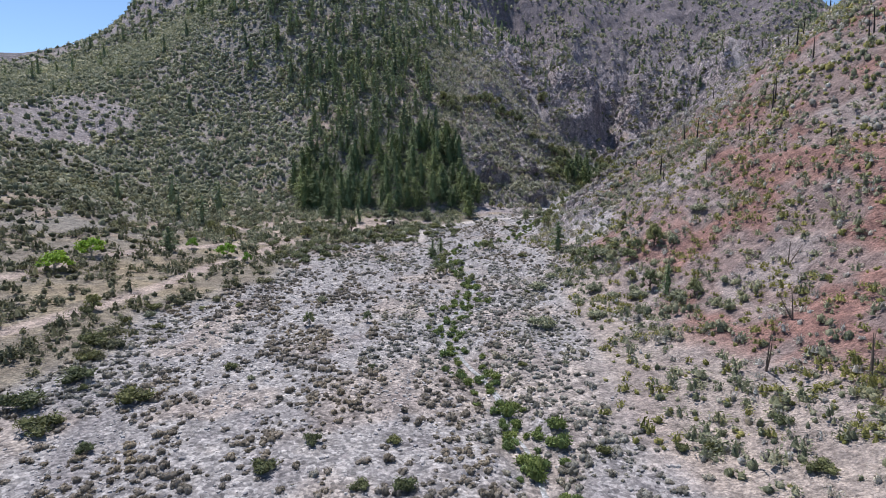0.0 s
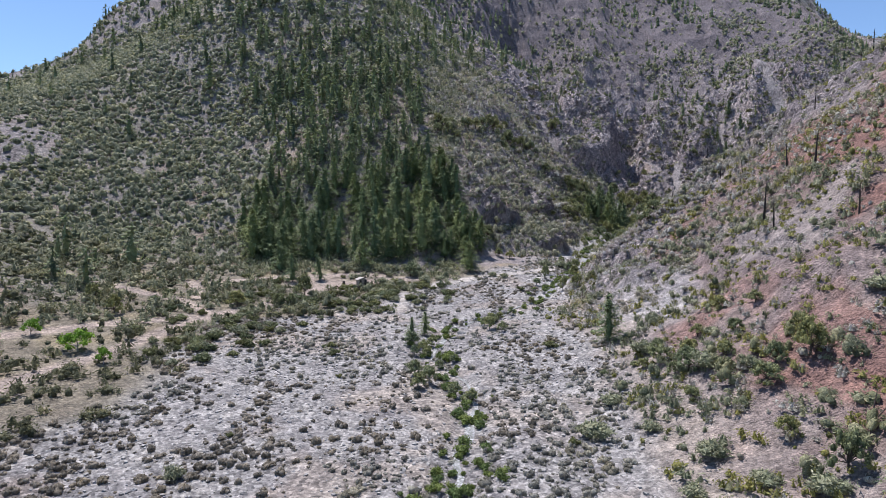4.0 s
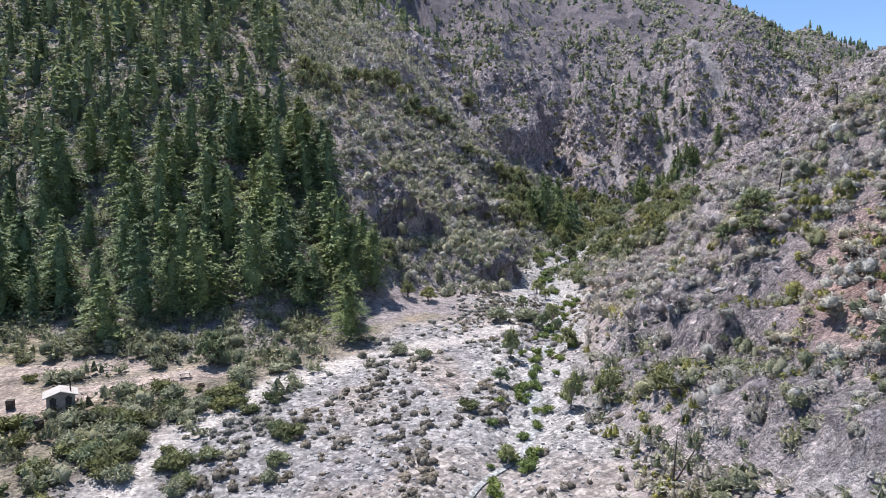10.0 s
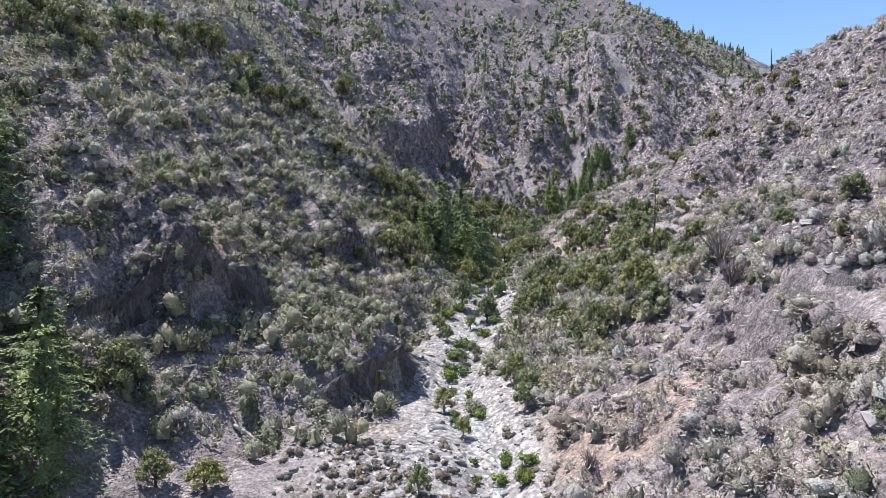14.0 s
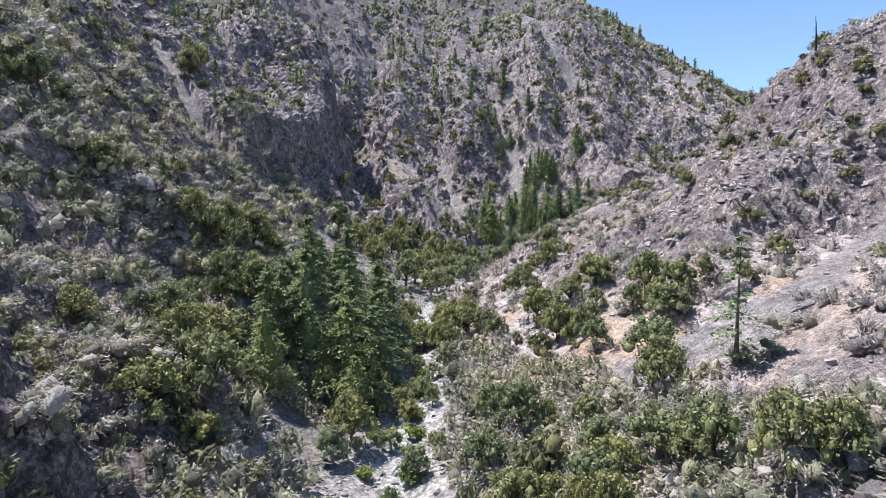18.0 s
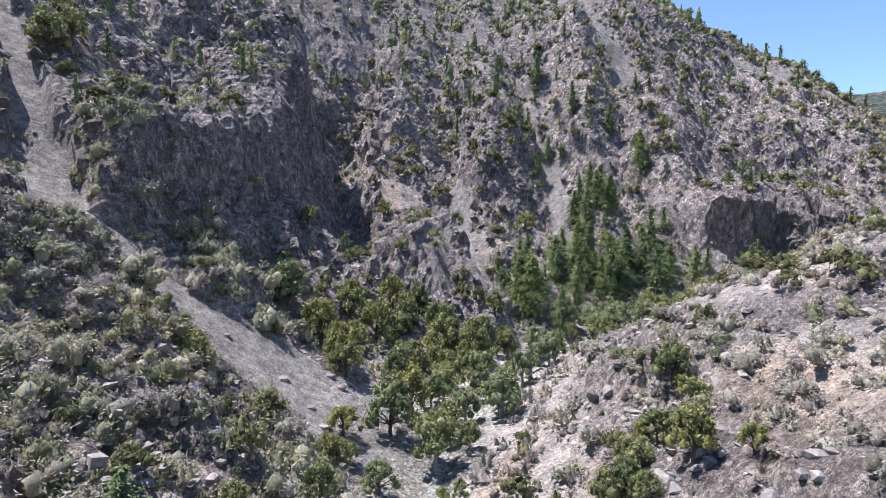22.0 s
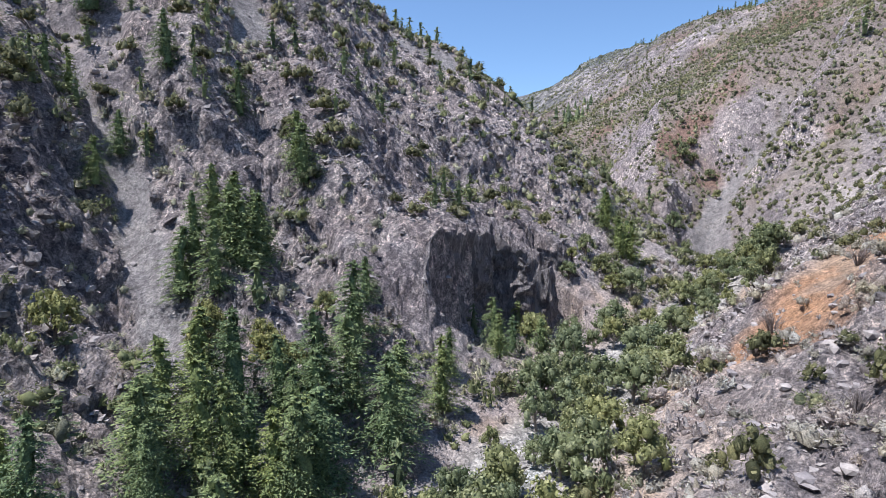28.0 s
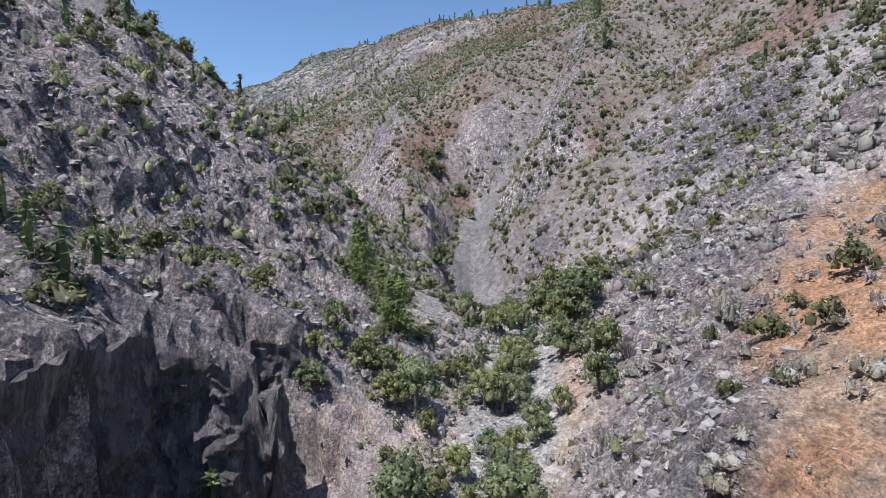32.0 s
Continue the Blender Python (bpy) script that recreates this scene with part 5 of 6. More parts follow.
scrub("upper_brush", "dark brush on the high slopes", CHAPARRAL, x, y, 2.4, 5.5, 44)

x, y = sown(2600, (38, 222, 112, 312), lambda x, y: free(x, y) * (0.3 + 0.7 * off_pale(x, y)) * (0.35 + 0.5 * patchy(x, y, 10, 237, -0.1, 0.2)), 2.4, 34)
scrub("grey_brush", "large grey brush on the pale outcrop", SAGE, x, y, 1.2, 2.9, 45)

x, y = sown(11000, (38, -20, 260, 310), lambda x, y: free(x, y) * off_pale(x, y) * (0.2 + 0.5 * patchy(x, y, 12, 239, -0.1, 0.3)), 1.9, 35)
scrub("grey_brush", "grey half-dry brush on the red hillside", SAGE, x, y, 0.8, 2.2, 48)

# stones
r = np.random.default_rng(9)
STONE = [rock(r, 1, 0.3) for _ in range(5)]
x, y = sown(20000, (-70, 60, 70, 345), lambda x, y: at_bed(x, y) * (0.2 + 0.6 * patchy(x, y, 12, 241, -0.1, 0.25)), 0, 41)
x2, y2 = sown(15000, (40, 300, 420, 545), lambda x, y: at_bed(x, y) * step01(9 - near_line(x, y, CREEK)[0], -1, 4), 0, 42)
x, y = np.concatenate([x, x2]), np.concatenate([y, y2])
s = 0.3 + np.where(y < 300, 0.8, 1.3) * r.random(len(x)) ** 3
spots = np.c_[x, y, land_z(x, y) + 0.05 * s, s, np.ones(len(x))]
pick = r.integers(0, 5, len(x))
SMALL = [rock(r, 1, 0.3) for _ in range(5)]
tagged(new("bed_stones", mesh_of("bed_stones", *joined([many(SMALL[k], spots[pick == k], r, 0.2) for k in range(5)]), [BOULDER])), "pale grey stones strewn over the creek bed", "stones", kind="stuff")
x, y = sown(26000, (60, 270, 440, 700), lambda x, y: (1 - at_bed(x, y)) * ((0.25 + 0.6 * (y < 525) * (x > 75)) * sampled(MASK["crag"], x, y) + 0.25 * sampled(MASK["scree"], x, y) + 0.5 * (x > 70) * (x < 140) * (y > 270) * (y < 350) * patchy(x, y, 12, 257, -0.1, 0.2)), 0, 43)
s = 0.4 + 2.0 * r.random(len(x)) ** 3
spots = np.c_[x, y, land_z(x, y), s, np.ones(len(x))]
pick = r.integers(0, 5, len(x))
tagged(new("slope_rocks", mesh_of("slope_rocks", *joined([many(STONE[k], spots[pick == k], r, 0.3) for k in range(5)]), [PURPLE_ROCK])), "purplish grey broken rocks on the slopes", "rocks", kind="stuff")

def chunk(rng, flat=0.7):
    """A broken stone with six uneven faces, one unit across."""
    v = np.array([(a, b, c) for c in (-0.5, 0.5) for b in (-0.5, 0.5) for a in (-0.5, 0.5)]) * np.array([1, 0.8, flat])
    v = v * rng.uniform(0.7, 1.1, (8, 1)) + rng.normal(0, 0.08, (8, 3))
    return v, np.array([(0, 2, 3, 1), (4, 5, 7, 6), (0, 1, 5, 4), (2, 6, 7, 3), (0, 4, 6, 2), (1, 3, 7, 5)])


# small broken stones on the gravel and thin slabs of the crags
PIECE = [chunk(r, 0.7) for _ in range(5)]
x, y = sown(60000, (-90, 40, 80, 345), lambda x, y: at_bed(x, y) * (0.03 + 0.34 * patchy(x * 1.4, y * 0.5, 12, 243, -0.05, 0.25)), 0, 46)
x2, y2 = sown(16000, (40, 300, 420, 545), lambda x, y: at_bed(x, y), 0, 47)
x, y = np.concatenate([x, x2]), np.concatenate([y, y2])
s = 0.2 + 0.42 * r.random(len(x)) ** 2.5
spots = np.c_[x, y, land_z(x, y) + 0.1 * s, s, np.ones(len(x))]
tagged(new("gravel_stones", mesh_of("gravel_stones", *joined([many(PIECE[k], spots[k::5], r, 0.3) for k in range(5)]), [BOULDER])), "broken pale stones scattered over the gravel fan", "stones", kind="stuff")
SLAB = [chunk(r, 0.34) for _ in range(6)]
x, y = sown(60000, (70, 285, 430, 700), lambda x, y: off_gold(x, y) * off_wall(x, y) * craggy(x, y) * (1 - loose(x, y)) * (0.15 + 0.55 * patchy(x, y, 11, 255, -0.1, 0.2)), 0, 48)
s = 0.45 + 1.5 * r.random(len(x)) ** 2.6
spots = np.c_[x, y, land_z(x, y) - 0.05 * s, s, r.uniform(0.8, 1.6, len(x))]
tagged(new("rock_slabs", mesh_of("rock_slabs", *joined([many(SLAB[k], spots[k::6], r, 0.6, 0.9) for k in range(6)]), [PURPLE_ROCK])), "thin broken slabs of grey rock standing out of the crags", "rocks", kind="stuff")

# angular crags standing out of the cliffs
def crag_rock(rng, detail=2):
    bm = bmesh.new()
    bmesh.ops.create_icosphere(bm, subdivisions=detail, radius=0.5)
    v = np.array([p.co for p in bm.verts])
    f = np.array([[p.index for p in q.verts] for q in bm.faces])
    bm.free()
    for _ in range(16):
        n = rng.normal(size=3)
        n /= np.linalg.norm(n)
        v = v - np.maximum(v @ n - rng.uniform(0.14, 0.34), 0)[:, None] * n
    v = v * np.array([1.9, 1.0, 1.3])
    return v + rng.normal(0, 0.03, v.shape), f


CRAG = [crag_rock(r, 2) for _ in range(6)]
CHIP = [crag_rock(r, 1) for _ in range(6)]
x, y = sown(26000, (75, 290, 430, 720), lambda x, y: 0.85 * off_gold(x, y) * off_wall(x, y) * sampled(MASK["crag"], x, y) * patchy(x, y, 20, 251, -0.6, -0.05) * (1 - 0.55 * step01(x, 235, 260) * step01(y, 545, 570)), 2.2, 44)
s = 0.9 + np.where(((x > 240) & (y > 545)) | ((x > 135) & (y < 530)), 2.2, 4.4) * r.random(len(x)) ** 3.0
spots = np.c_[x, y, land_z(x, y) - 0.25 * s, s, np.ones(len(x))]
pick = r.integers(0, 6, len(x)) + 6 * (s < 3.0)
# the large ones beside the way are things of their own
apart = np.where((s > 2.3) & (near_line(x, y, WAY)[0] < 120))[0][:260]
OUTCROP = [mesh_of("rock_outcrop", *CRAG[k], [CLIFF]) for k in range(6)]
for k in apart:
    ob = tagged(new("rock_outcrop", OUTCROP[k % 6]), "angular purplish grey rock jutting out of the slope", "rock", "rock outcrops of the canyon walls")
    ob.matrix_basis = pose(*spots[k, :3], r.normal(0, 14), r.normal(0, 14), math.degrees(r.normal(0.9, 0.35))) @ Matrix.Scale(s[k], 4)
keep = np.setdiff1d(np.arange(len(x)), apart)
spots, pick = spots[keep], pick[keep]
tagged(new("crags", mesh_of("crags", *joined([many((CRAG + CHIP)[k], spots[pick == k], r, 0.35, 0.9) for k in range(12)]), [CLIFF])), "angular purplish rock outcrops of the canyon walls", "rocks", kind="stuff")

# burnt snags on the red hill and the ridges
SNAG = [tagged(new("burnt_snag", mesh_of("burnt_snag", *snag(np.random.default_rng(700 + k)), [BURNT])), "charred bare tree trunk standing on the burnt hillside", "dead tree", "burnt snags") for k in range(4)]
sx, sy = sown(300, (70, 130, 250, 300), lambda x, y: 0.45 * step01(land_z(x, y), 15, 40), 6, 51)
spots = [(sx[k], sy[k], RNG.uniform(4, 10), 1.7) for k in range(min(70, len(sx)))] + [(228, 440, 9, 1.3), (222, 447, 4, 1.2)]
stand(SNAG, spots)


# ---- rock walls where the slopes break off ----
def rock_wall(line, label, rows=26, seed=1, back=0.0, hang=0.0, lower=0.0, even=7):
    """A fluted wall that closes a step of the ground: foot on the lower side, broken top on the upper side."""
    line = np.array(line, float)
    length = np.r_[0, np.cumsum(np.hypot(*np.diff(line, axis=0).T))]
    s = np.arange(0, length[-1], 0.6)
    px, py = np.interp(s, length, line[:, 0]), np.interp(s, length, line[:, 1])
    wx, wy = np.gradient(px), np.gradient(py)
    l = np.hypot(wx, wy)
    ux, uy = -wy / l, wx / l  # towards the upper side
    foot = np.minimum(land_z(px - 2.5 * ux, py - 2.5 * uy), land_z(px - 4 * ux, py - 4 * uy)) - 1.0
    top = np.maximum(land_z(px + (2.2 + back) * ux, py + (2.2 + back) * uy), foot + 1.0)
    rim = np.minimum(land_z(px + (2.2 + back) * ux, py + (2.2 + back) * uy), land_z(px + (5 + back) * ux, py + (5 + back) * uy))
    top = np.convolve(np.pad(top, even, mode="edge"), np.ones(2 * even + 1) / (2 * even + 1), "valid")
    top = np.minimum(top, rim) - 0.8 - lower + 0.8 * vnoise(s, s * 0, 3, 441)
    end = step01(s, 0, 5) * step01(s[-1] - s, 0, 5)
    v = []
    for k in range(rows + 5):
        h = min(k / rows, 1.0)
        z = foot + (top - foot) * h
        flute = 2.6 * ridged(s, z * 0.3, 13, 401 + seed, 3) + 1.5 * np.round(2 * vnoise(s + 0.4 * z, z * 0.7, 5, 411 + seed)) / 2 + 0.9 * vnoise(s - 0.5 * z, z, 2.2, 416) + 0.5 * vnoise(s + 0.6 * z, z, 1.2, 421)
        out = 0.8 * (1 - end) - 1.0 + 1.6 * h + hang * (0.8 - 2 * h) * end + flute * end * math.sin(math.pi * min(0.9, 0.12 + 0.8 * h)) + max(0, k - rows) * (1.1 + 0.25 * back + 0.4 * hang)
        if k > rows:
            z = top + 0.5 * vnoise(s, 1.7 * k + z * 0, 2.3, 431) - 0.7 * (k - rows)
        v.append(np.c_[px + out * ux, py + out * uy, z])
    v = np.stack(v, 0).reshape(-1, 3)
    n = len(s)
    f = [(r * n + c, r * n + c + 1, (r + 1) * n + c + 1, (r + 1) * n + c) for r in range(rows + 4) for c in range(n - 1)]
    tagged(new("cliff_wall", mesh_of("cliff_wall", v, f, [CLIFF])), label, "cliff", kind="structure")


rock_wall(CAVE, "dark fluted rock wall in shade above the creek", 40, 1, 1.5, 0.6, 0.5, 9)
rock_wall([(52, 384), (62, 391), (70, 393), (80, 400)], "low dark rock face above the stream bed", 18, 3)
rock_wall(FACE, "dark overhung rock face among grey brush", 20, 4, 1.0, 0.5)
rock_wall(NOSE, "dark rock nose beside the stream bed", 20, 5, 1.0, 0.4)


# ---- single trees and bushes that stand out ----
def lone(kinds, spots):
    for k, (x, y, h, w) in enumerate(spots):
        fine = kinds is FIR and near_line(np.array([x]), np.array([y]), WAY)[0][0] < 42
        copy = copy_thing((FINE_FIR if fine else kinds)[k % (3 if fine else len(kinds))], Matrix())
        copy.matrix_basis = pose(x, y, float(land_z(x, y)) - 0.02 * h, 0, 0, 77 * k) @ Matrix.Diagonal((h * w, h * w, h, 1))


lone(FIR, [(41, 208, 11.5, 1.1), (14, 313, 12.6, 1.3), (20, 335, 16.5, 0.9), (54, 139, 7.5, 0.9), (-4, 220, 7, 1.0), (-1, 229, 6.6, 1.0), (13, 322, 13, 1.25), (4, 325, 12, 1.2), (104, 439, 17, 1.2), (115, 452, 16, 1.15), (96, 447, 14, 1.1), (110, 444, 15, 1.1), (-94, 200, 9, 1.2), (231, 575, 11, 1.2), (226, 571, 11, 1.2), (222, 567, 13, 1.2),
           (263, 600, 13, 1.0), (244, 561, 14, 1.2), (238, 556, 15, 1.2), (250, 553, 16, 1.1), (258, 556, 14, 1.2), (-28, 308, 12, 1.3), (-60, 306, 13, 1.2)])
THIN = tree_kind("pine_tree", *fir(np.random.default_rng(811), 22, 0.27, 0.5, 5), BARK, NEEDLES, "half-bare tall pine with sparse drooping limbs", "tree")
THIN.matrix_basis = pose(139, 396, float(land_z(139, 396)) - 0.3) @ Matrix.Diagonal((17, 17, 17, 1))
GREY_PINE = tree_kind("pine_tree", *fir(np.random.default_rng(812), 26, 0.25, 0.2, 5), PALE_BARK, NEEDLES, "leaning grey-green pine beside the parking area", "tree")
GREY_PINE.matrix_basis = pose(-41, 291, float(land_z(-41, 291)) - 0.3, 0, -9, 0) @ Matrix.Diagonal((11, 11, 11, 1))
lone(OAKS, [(x, y, 0.95 * h, 0.95) for x, y, h in (
    (139, 552, 13), (146, 550, 11.5), (155, 558, 13), (159, 551, 12), (169, 557, 9.5), (174, 547, 12.9), (188, 546, 7.6), (86, 461, 10.4), (95, 468, 11.8), (89, 452, 8.8), (143, 435, 8.8), (144, 428, 7.5), (152, 419, 7.4), (82, 424, 10.8),
    (100, 426, 9.2), (120, 414, 9.7), (133, 402, 9.5), (123, 387, 8.9), (122, 379, 8.7), (124, 376, 6.9), (141, 423, 6.8), (95, 452, 8.2), (91, 461, 7.6), (15, 424, 8), (18, 427, 7), (22, 429, 9), (25, 436, 8), (27, 442, 9), (31, 447, 8), (34, 453, 8), (37, 459, 9), (41, 462, 7), (45, 466, 9), (50, 469, 8), (54, 471, 8), (58, 472, 7), (61, 472, 8),
    (0, 409, 8), (6, 411, 9), (4, 415, 8), (11, 412, 7), (0, 418, 9), (8, 418, 8), (144, 546, 12.4), (146, 536, 10.5), (148, 514, 12), (121, 480, 6.5), (129, 474, 7), (126, 468, 6), (119, 461, 9), (130, 456, 8), (125, 462, 6.5), (137, 447, 7), (142, 458, 5), (135, 466, 5.5),
    (120, 490, 6), (131, 495, 7), (113, 470, 9), (112, 484, 7), (105, 470, 9.5), (98, 466, 8.5), (84, 463, 9), (90, 465, 10), (88, 454, 10), (93, 454, 10), (145, 444, 9.5), (155, 425, 10.5), (154, 418, 9.5))])
lone(OAKS, [(x, y, 0.95 * h, 0.95) for x, y, h in (
    (168, 554, 9.7), (172, 543, 11.9), (178, 539, 11.9), (178, 482, 7.9), (167, 469, 8), (169, 463, 4.9), (162, 474, 6), (118, 514, 7.2), (94, 580, 13), (98, 583, 11.1), (167, 561, 10.2), (173, 558, 9.4), (181, 604, 7.7),
    (227, 590, 9.4), (202, 564, 7.5), (356, 503, 12), (404, 503, 13), (382, 503, 13), (244, 581, 8.5), (266, 594, 9.7), (45, 464, 12), (34, 447, 12), (99, 352, 9), (92, 353, 8), (154, 520, 12))])
lone(FIR, [(x, y, h, 0.95) for x, y, h in (
    (103, 457, 17.5), (111, 458, 21.5), (110, 479, 11.1), (80, 483, 10.3), (99, 444, 20.4), (108, 448, 19.7), (93, 445, 14.4), (234, 556, 16), (229, 566, 15), (266, 553, 13.8), (208, 565, 9.8), (250, 586, 13),
    (280, 659, 16), (290, 602, 13.5), (246, 563, 16), (275, 556, 9.6), (239, 571, 15.2), (253, 594, 12), (287, 598, 14.9), (271, 571, 8.8), (289, 619, 14.5), (277, 629, 14.5), (-51, 289, 11.1))])
lone(OAKS, [(45, 180, 3, 1.3), (50, 186, 3.5, 1.2), (54, 192, 3, 1.3), (47, 194, 2.6, 1.4), (42, 188, 2.4, 1.4), (57, 183, 3.2, 1.2), (52, 176, 3, 1.3), (60, 196, 3.4, 1.2), (63, 188, 3, 1.3), (44, 170, 2.6, 1.3), (56, 168, 4, 1.1), (62, 172, 4.5, 1.0)])
lone(ALDERS, [(-4, 219, 4.5, 1.2), (-1, 216, 4, 1.2), (1, 221, 3.5, 1.3), (-2, 197, 4, 1.2), (1, 193, 4.5, 1.1), (6, 189, 3.5, 1.3), (9, 186, 3.5, 1.3), (3, 205, 2.5, 1.3), (15, 236, 3, 1.3), (18, 239, 2.5, 1.3), (20, 246, 3, 1.3), (24, 252, 3, 1.2)])
lone(ALDERS, [(x, y, 0.85 * h, 1.1) for x, y, h in (
    (151, 503, 13), (171, 515, 9.9), (173, 527, 7.3), (218, 535, 12.3), (214, 541, 10.8), (237, 527, 13), (254, 527, 13), (254, 520, 10.3), (316, 553, 12.5), (314, 544, 11.1), (324, 537, 13), (316, 526, 9.4), (349, 536, 13),
    (280, 541, 13), (301, 541, 13), (288, 520, 11.9), (281, 525, 13), (92, 396, 8), (78, 390, 6.1), (101, 389, 7.8))])
lone(OAKS, [(-42.5, 271, 9, 0.8), (-96, 243, 6, 0.9), (-85, 234, 6, 0.9), (140, 410, 8, 1.3), (149, 415, 7, 1.3), (145, 433, 6, 1.2), (138, 552, 9, 1.0), (179, 483, 5, 1.1), (161, 476, 5, 1.1), (176, 477, 5, 1.2), (172, 474, 4.5, 1.2), (383, 501, 12, 1.15), (372, 507, 9, 1.2), (524, 523, 7, 1.2), (427, 532, 9, 1.0), (244, 581, 6, 1.3)])
lone(OAKS, [(113, 366, 7, 1.2), (126, 368, 6, 1.1), (33, 338, 4, 1.4), (76, 281, 5, 1.4), (347, 506, 8, 1.0), (152, 420, 6, 1.2), (98, 455, 8, 1.2), (88, 446, 8, 1.2), (80, 440, 6, 1.3), (124, 464, 8, 1.1), (132, 478, 8, 1.1), (146, 532, 8, 1.1), (152, 545, 8, 1.1), (165, 552, 8, 1.1), (170, 541, 8, 1.0), (184, 545, 7, 1.0)])
LIMES = tree_kind("cottonwood_tree", *broadleaf(np.random.default_rng(530), 18, 36, 0.045, 0.5, 0.15), PALE_BARK, LIME, "bright lime-green cottonwood beside the dirt track", "tree", "cottonwoods by the track")
stand([LIMES], [(-107, 160, 6.5, 1.3), (-108, 179, 6.5, 1.3), (-75, 202, 5.5, 1.2), (-90, 209, 4.5, 0.9), (-66, 196, 4, 0.8)])

BUSH = [tagged(new("bush", mesh_of("bush", *shrub(np.random.default_rng(540 + k), 11, 46, 0.075, 0.62, 6, 2), [m])), l, "bush", "bushes of the creek fan")
        for k, (m, l) in enumerate(((OLIVE, "rounded olive bush on pale gravel"), (CHAPARRAL, "dense grey-green bush on the gravel terrace"), (OLIVE, "broad yellow-green bush with uneven crown"), (ALDER, "light green willow bush by the stream")))]
bushes = [(-82, 133, 2.8, 1.1), (-68, 133, 2.2, 1.1), (-23, 216, 1.8, 1.1), (0, 217, 1.8, 1), (18, 241, 2.4, 1), (-12, 268, 2.6, 1.3), (-18, 262, 2.8, 1.3), (-24, 256, 2.2, 1.4), (-2, 286, 2.0, 1.3), (60, 262, 3, 1.3), (54, 268, 3.2, 1.2),
          (66, 300, 3, 1.2), (100, 372, 3, 1.3), (70, 352, 2.6, 1.3)]
# dark bushes on the gravel, yellow-green ones between yard and bed, grey-green ones along the red slope's foot
lone(BUSH[:1], [(-58, 81, 3.6, 1.45), (-50, 91, 3.6, 1.45), (-66, 88, 4.2, 1.4), (-67, 107, 2.6, 1.6), (-63, 98, 3.4, 1.6), (-70, 116, 3.8, 1.3), (-23, 71, 2.4, 1.3), (-5, 67, 2.2, 1.3), (-10, 67, 1.6, 1.5), (-18, 78, 2.2, 1.1), (-63, 127, 1.6, 1.6),
                (-70, 139, 2.3, 1.6), (-71, 128, 2.4, 1), (48, 79, 1.9, 1.4), (37, 76, 2, 1.1), (33, 77, 1.8, 1.1), (22, 77, 1.8, 1.2), (46, 67, 2, 1.7), (-21, 210, 2.2, 1.2), (29, 213, 2, 1.7), (30, 278, 2.4, 1.2)])
lone(BUSH[2:3], [(-24, 252, 2.2, 1.5), (-20, 254, 2.4, 1.5), (-16, 253, 2, 1.5), (-20, 260, 2, 1.6), (-7, 270, 2.2, 1.7), (-5, 266, 1.5, 1.7), (-33, 250, 2, 1.5), (-35, 237, 1.8, 1.7), (-4, 285, 2.4, 1.6), (-14, 257, 2.4, 1.4), (-42, 214, 1.7, 1.5),
                 (-39, 216, 2.2, 1.2), (-43, 206, 1.5, 1.7), (-30, 280, 3, 1.5), (-4, 290, 2.2, 1.9), (-14, 291, 2.6, 1.2), (60, 262, 2, 1.5), (52, 262, 2.6, 1.6)])
lone(BUSH[1:2], [(-51, 247, 3, 1.3), (-53, 223, 2.8, 1.5), (-48, 225, 3.6, 1.3), (-4, 296, 3, 1.6), (2, 298, 2.2, 1.8), (23, 304, 2.6, 1.4), (27, 301, 2.4, 1.3), (40, 155, 3.4, 1.3), (27, 166, 3.6, 1.5), (33, 177, 2.6, 1.5), (36, 165, 2, 1.6),
                 (23, 131, 3.8, 1.6), (43, 147, 2.4, 1.6), (48, 143, 3.2, 1.4), (55, 134, 3, 1.4), (49, 176, 3.8, 1.4), (44, 195, 3.8, 1.2), (74, 171, 3.4, 1.6), (36, 135, 2.6, 1.7), (35, 147, 2, 1.7), (-32, 154, 2.6, 1.1), (46, 323, 4.6, 1.2), (52, 322, 4.2, 1.2)])
lone(OAKS, [(-59, 254, 6, 1.2), (-47, 258, 5, 1.1), (-44, 259, 4.6, 1), (48, 272, 5.2, 1), (53, 299, 4.8, 1), (7, 328, 6, 1.3), (73, 277, 5, 1.3), (72, 282, 3.6, 1.4), (60, 166, 7.2, 0.9), (53, 165, 4.4, 1.4), (50, 154, 3.6, 1.2), (52, 145, 6.2, 0.9),
            (58, 133, 4.6, 1.1), (45, 188, 4.8, 1.4), (47, 179, 5, 1.3), (-82, 135, 4.6, 1.1), (-9, 301, 6.5, 1.1)])
lone(ALDERS, [(17, 238, 3.8, 1.1), (19, 228, 3.2, 1.2), (0, 214, 3.2, 1.1), (-3, 214, 2.8, 1.2), (32, 265, 3, 1.1), (6, 207, 2.4, 1.1), (44, 275, 6.2, 0.8), (42, 298, 6.2, 0.85), (37, 287, 3.3, 1.4), (-31, 133, 4.2, 1), (-18, 137, 3.4, 1), (-1, 190, 3.8, 1.2), (16, 231, 4.4, 1.2)])
WILLOWS = [tagged(new("willow_bush", mesh_of("willow_bush", *shrub(np.random.default_rng(580 + k), 8, 34, 0.1, 0.55, 6, 2), [WILLOW])), "fresh green willow bush beside the stream", "bush", "willows along the creek") for k in range(3)]
willows = [(17, 79, 3.4, 0.9), (17, 84, 3.4, 0.8), (12, 72, 4.2, 0.7), (10, 90, 4, 0.8)]
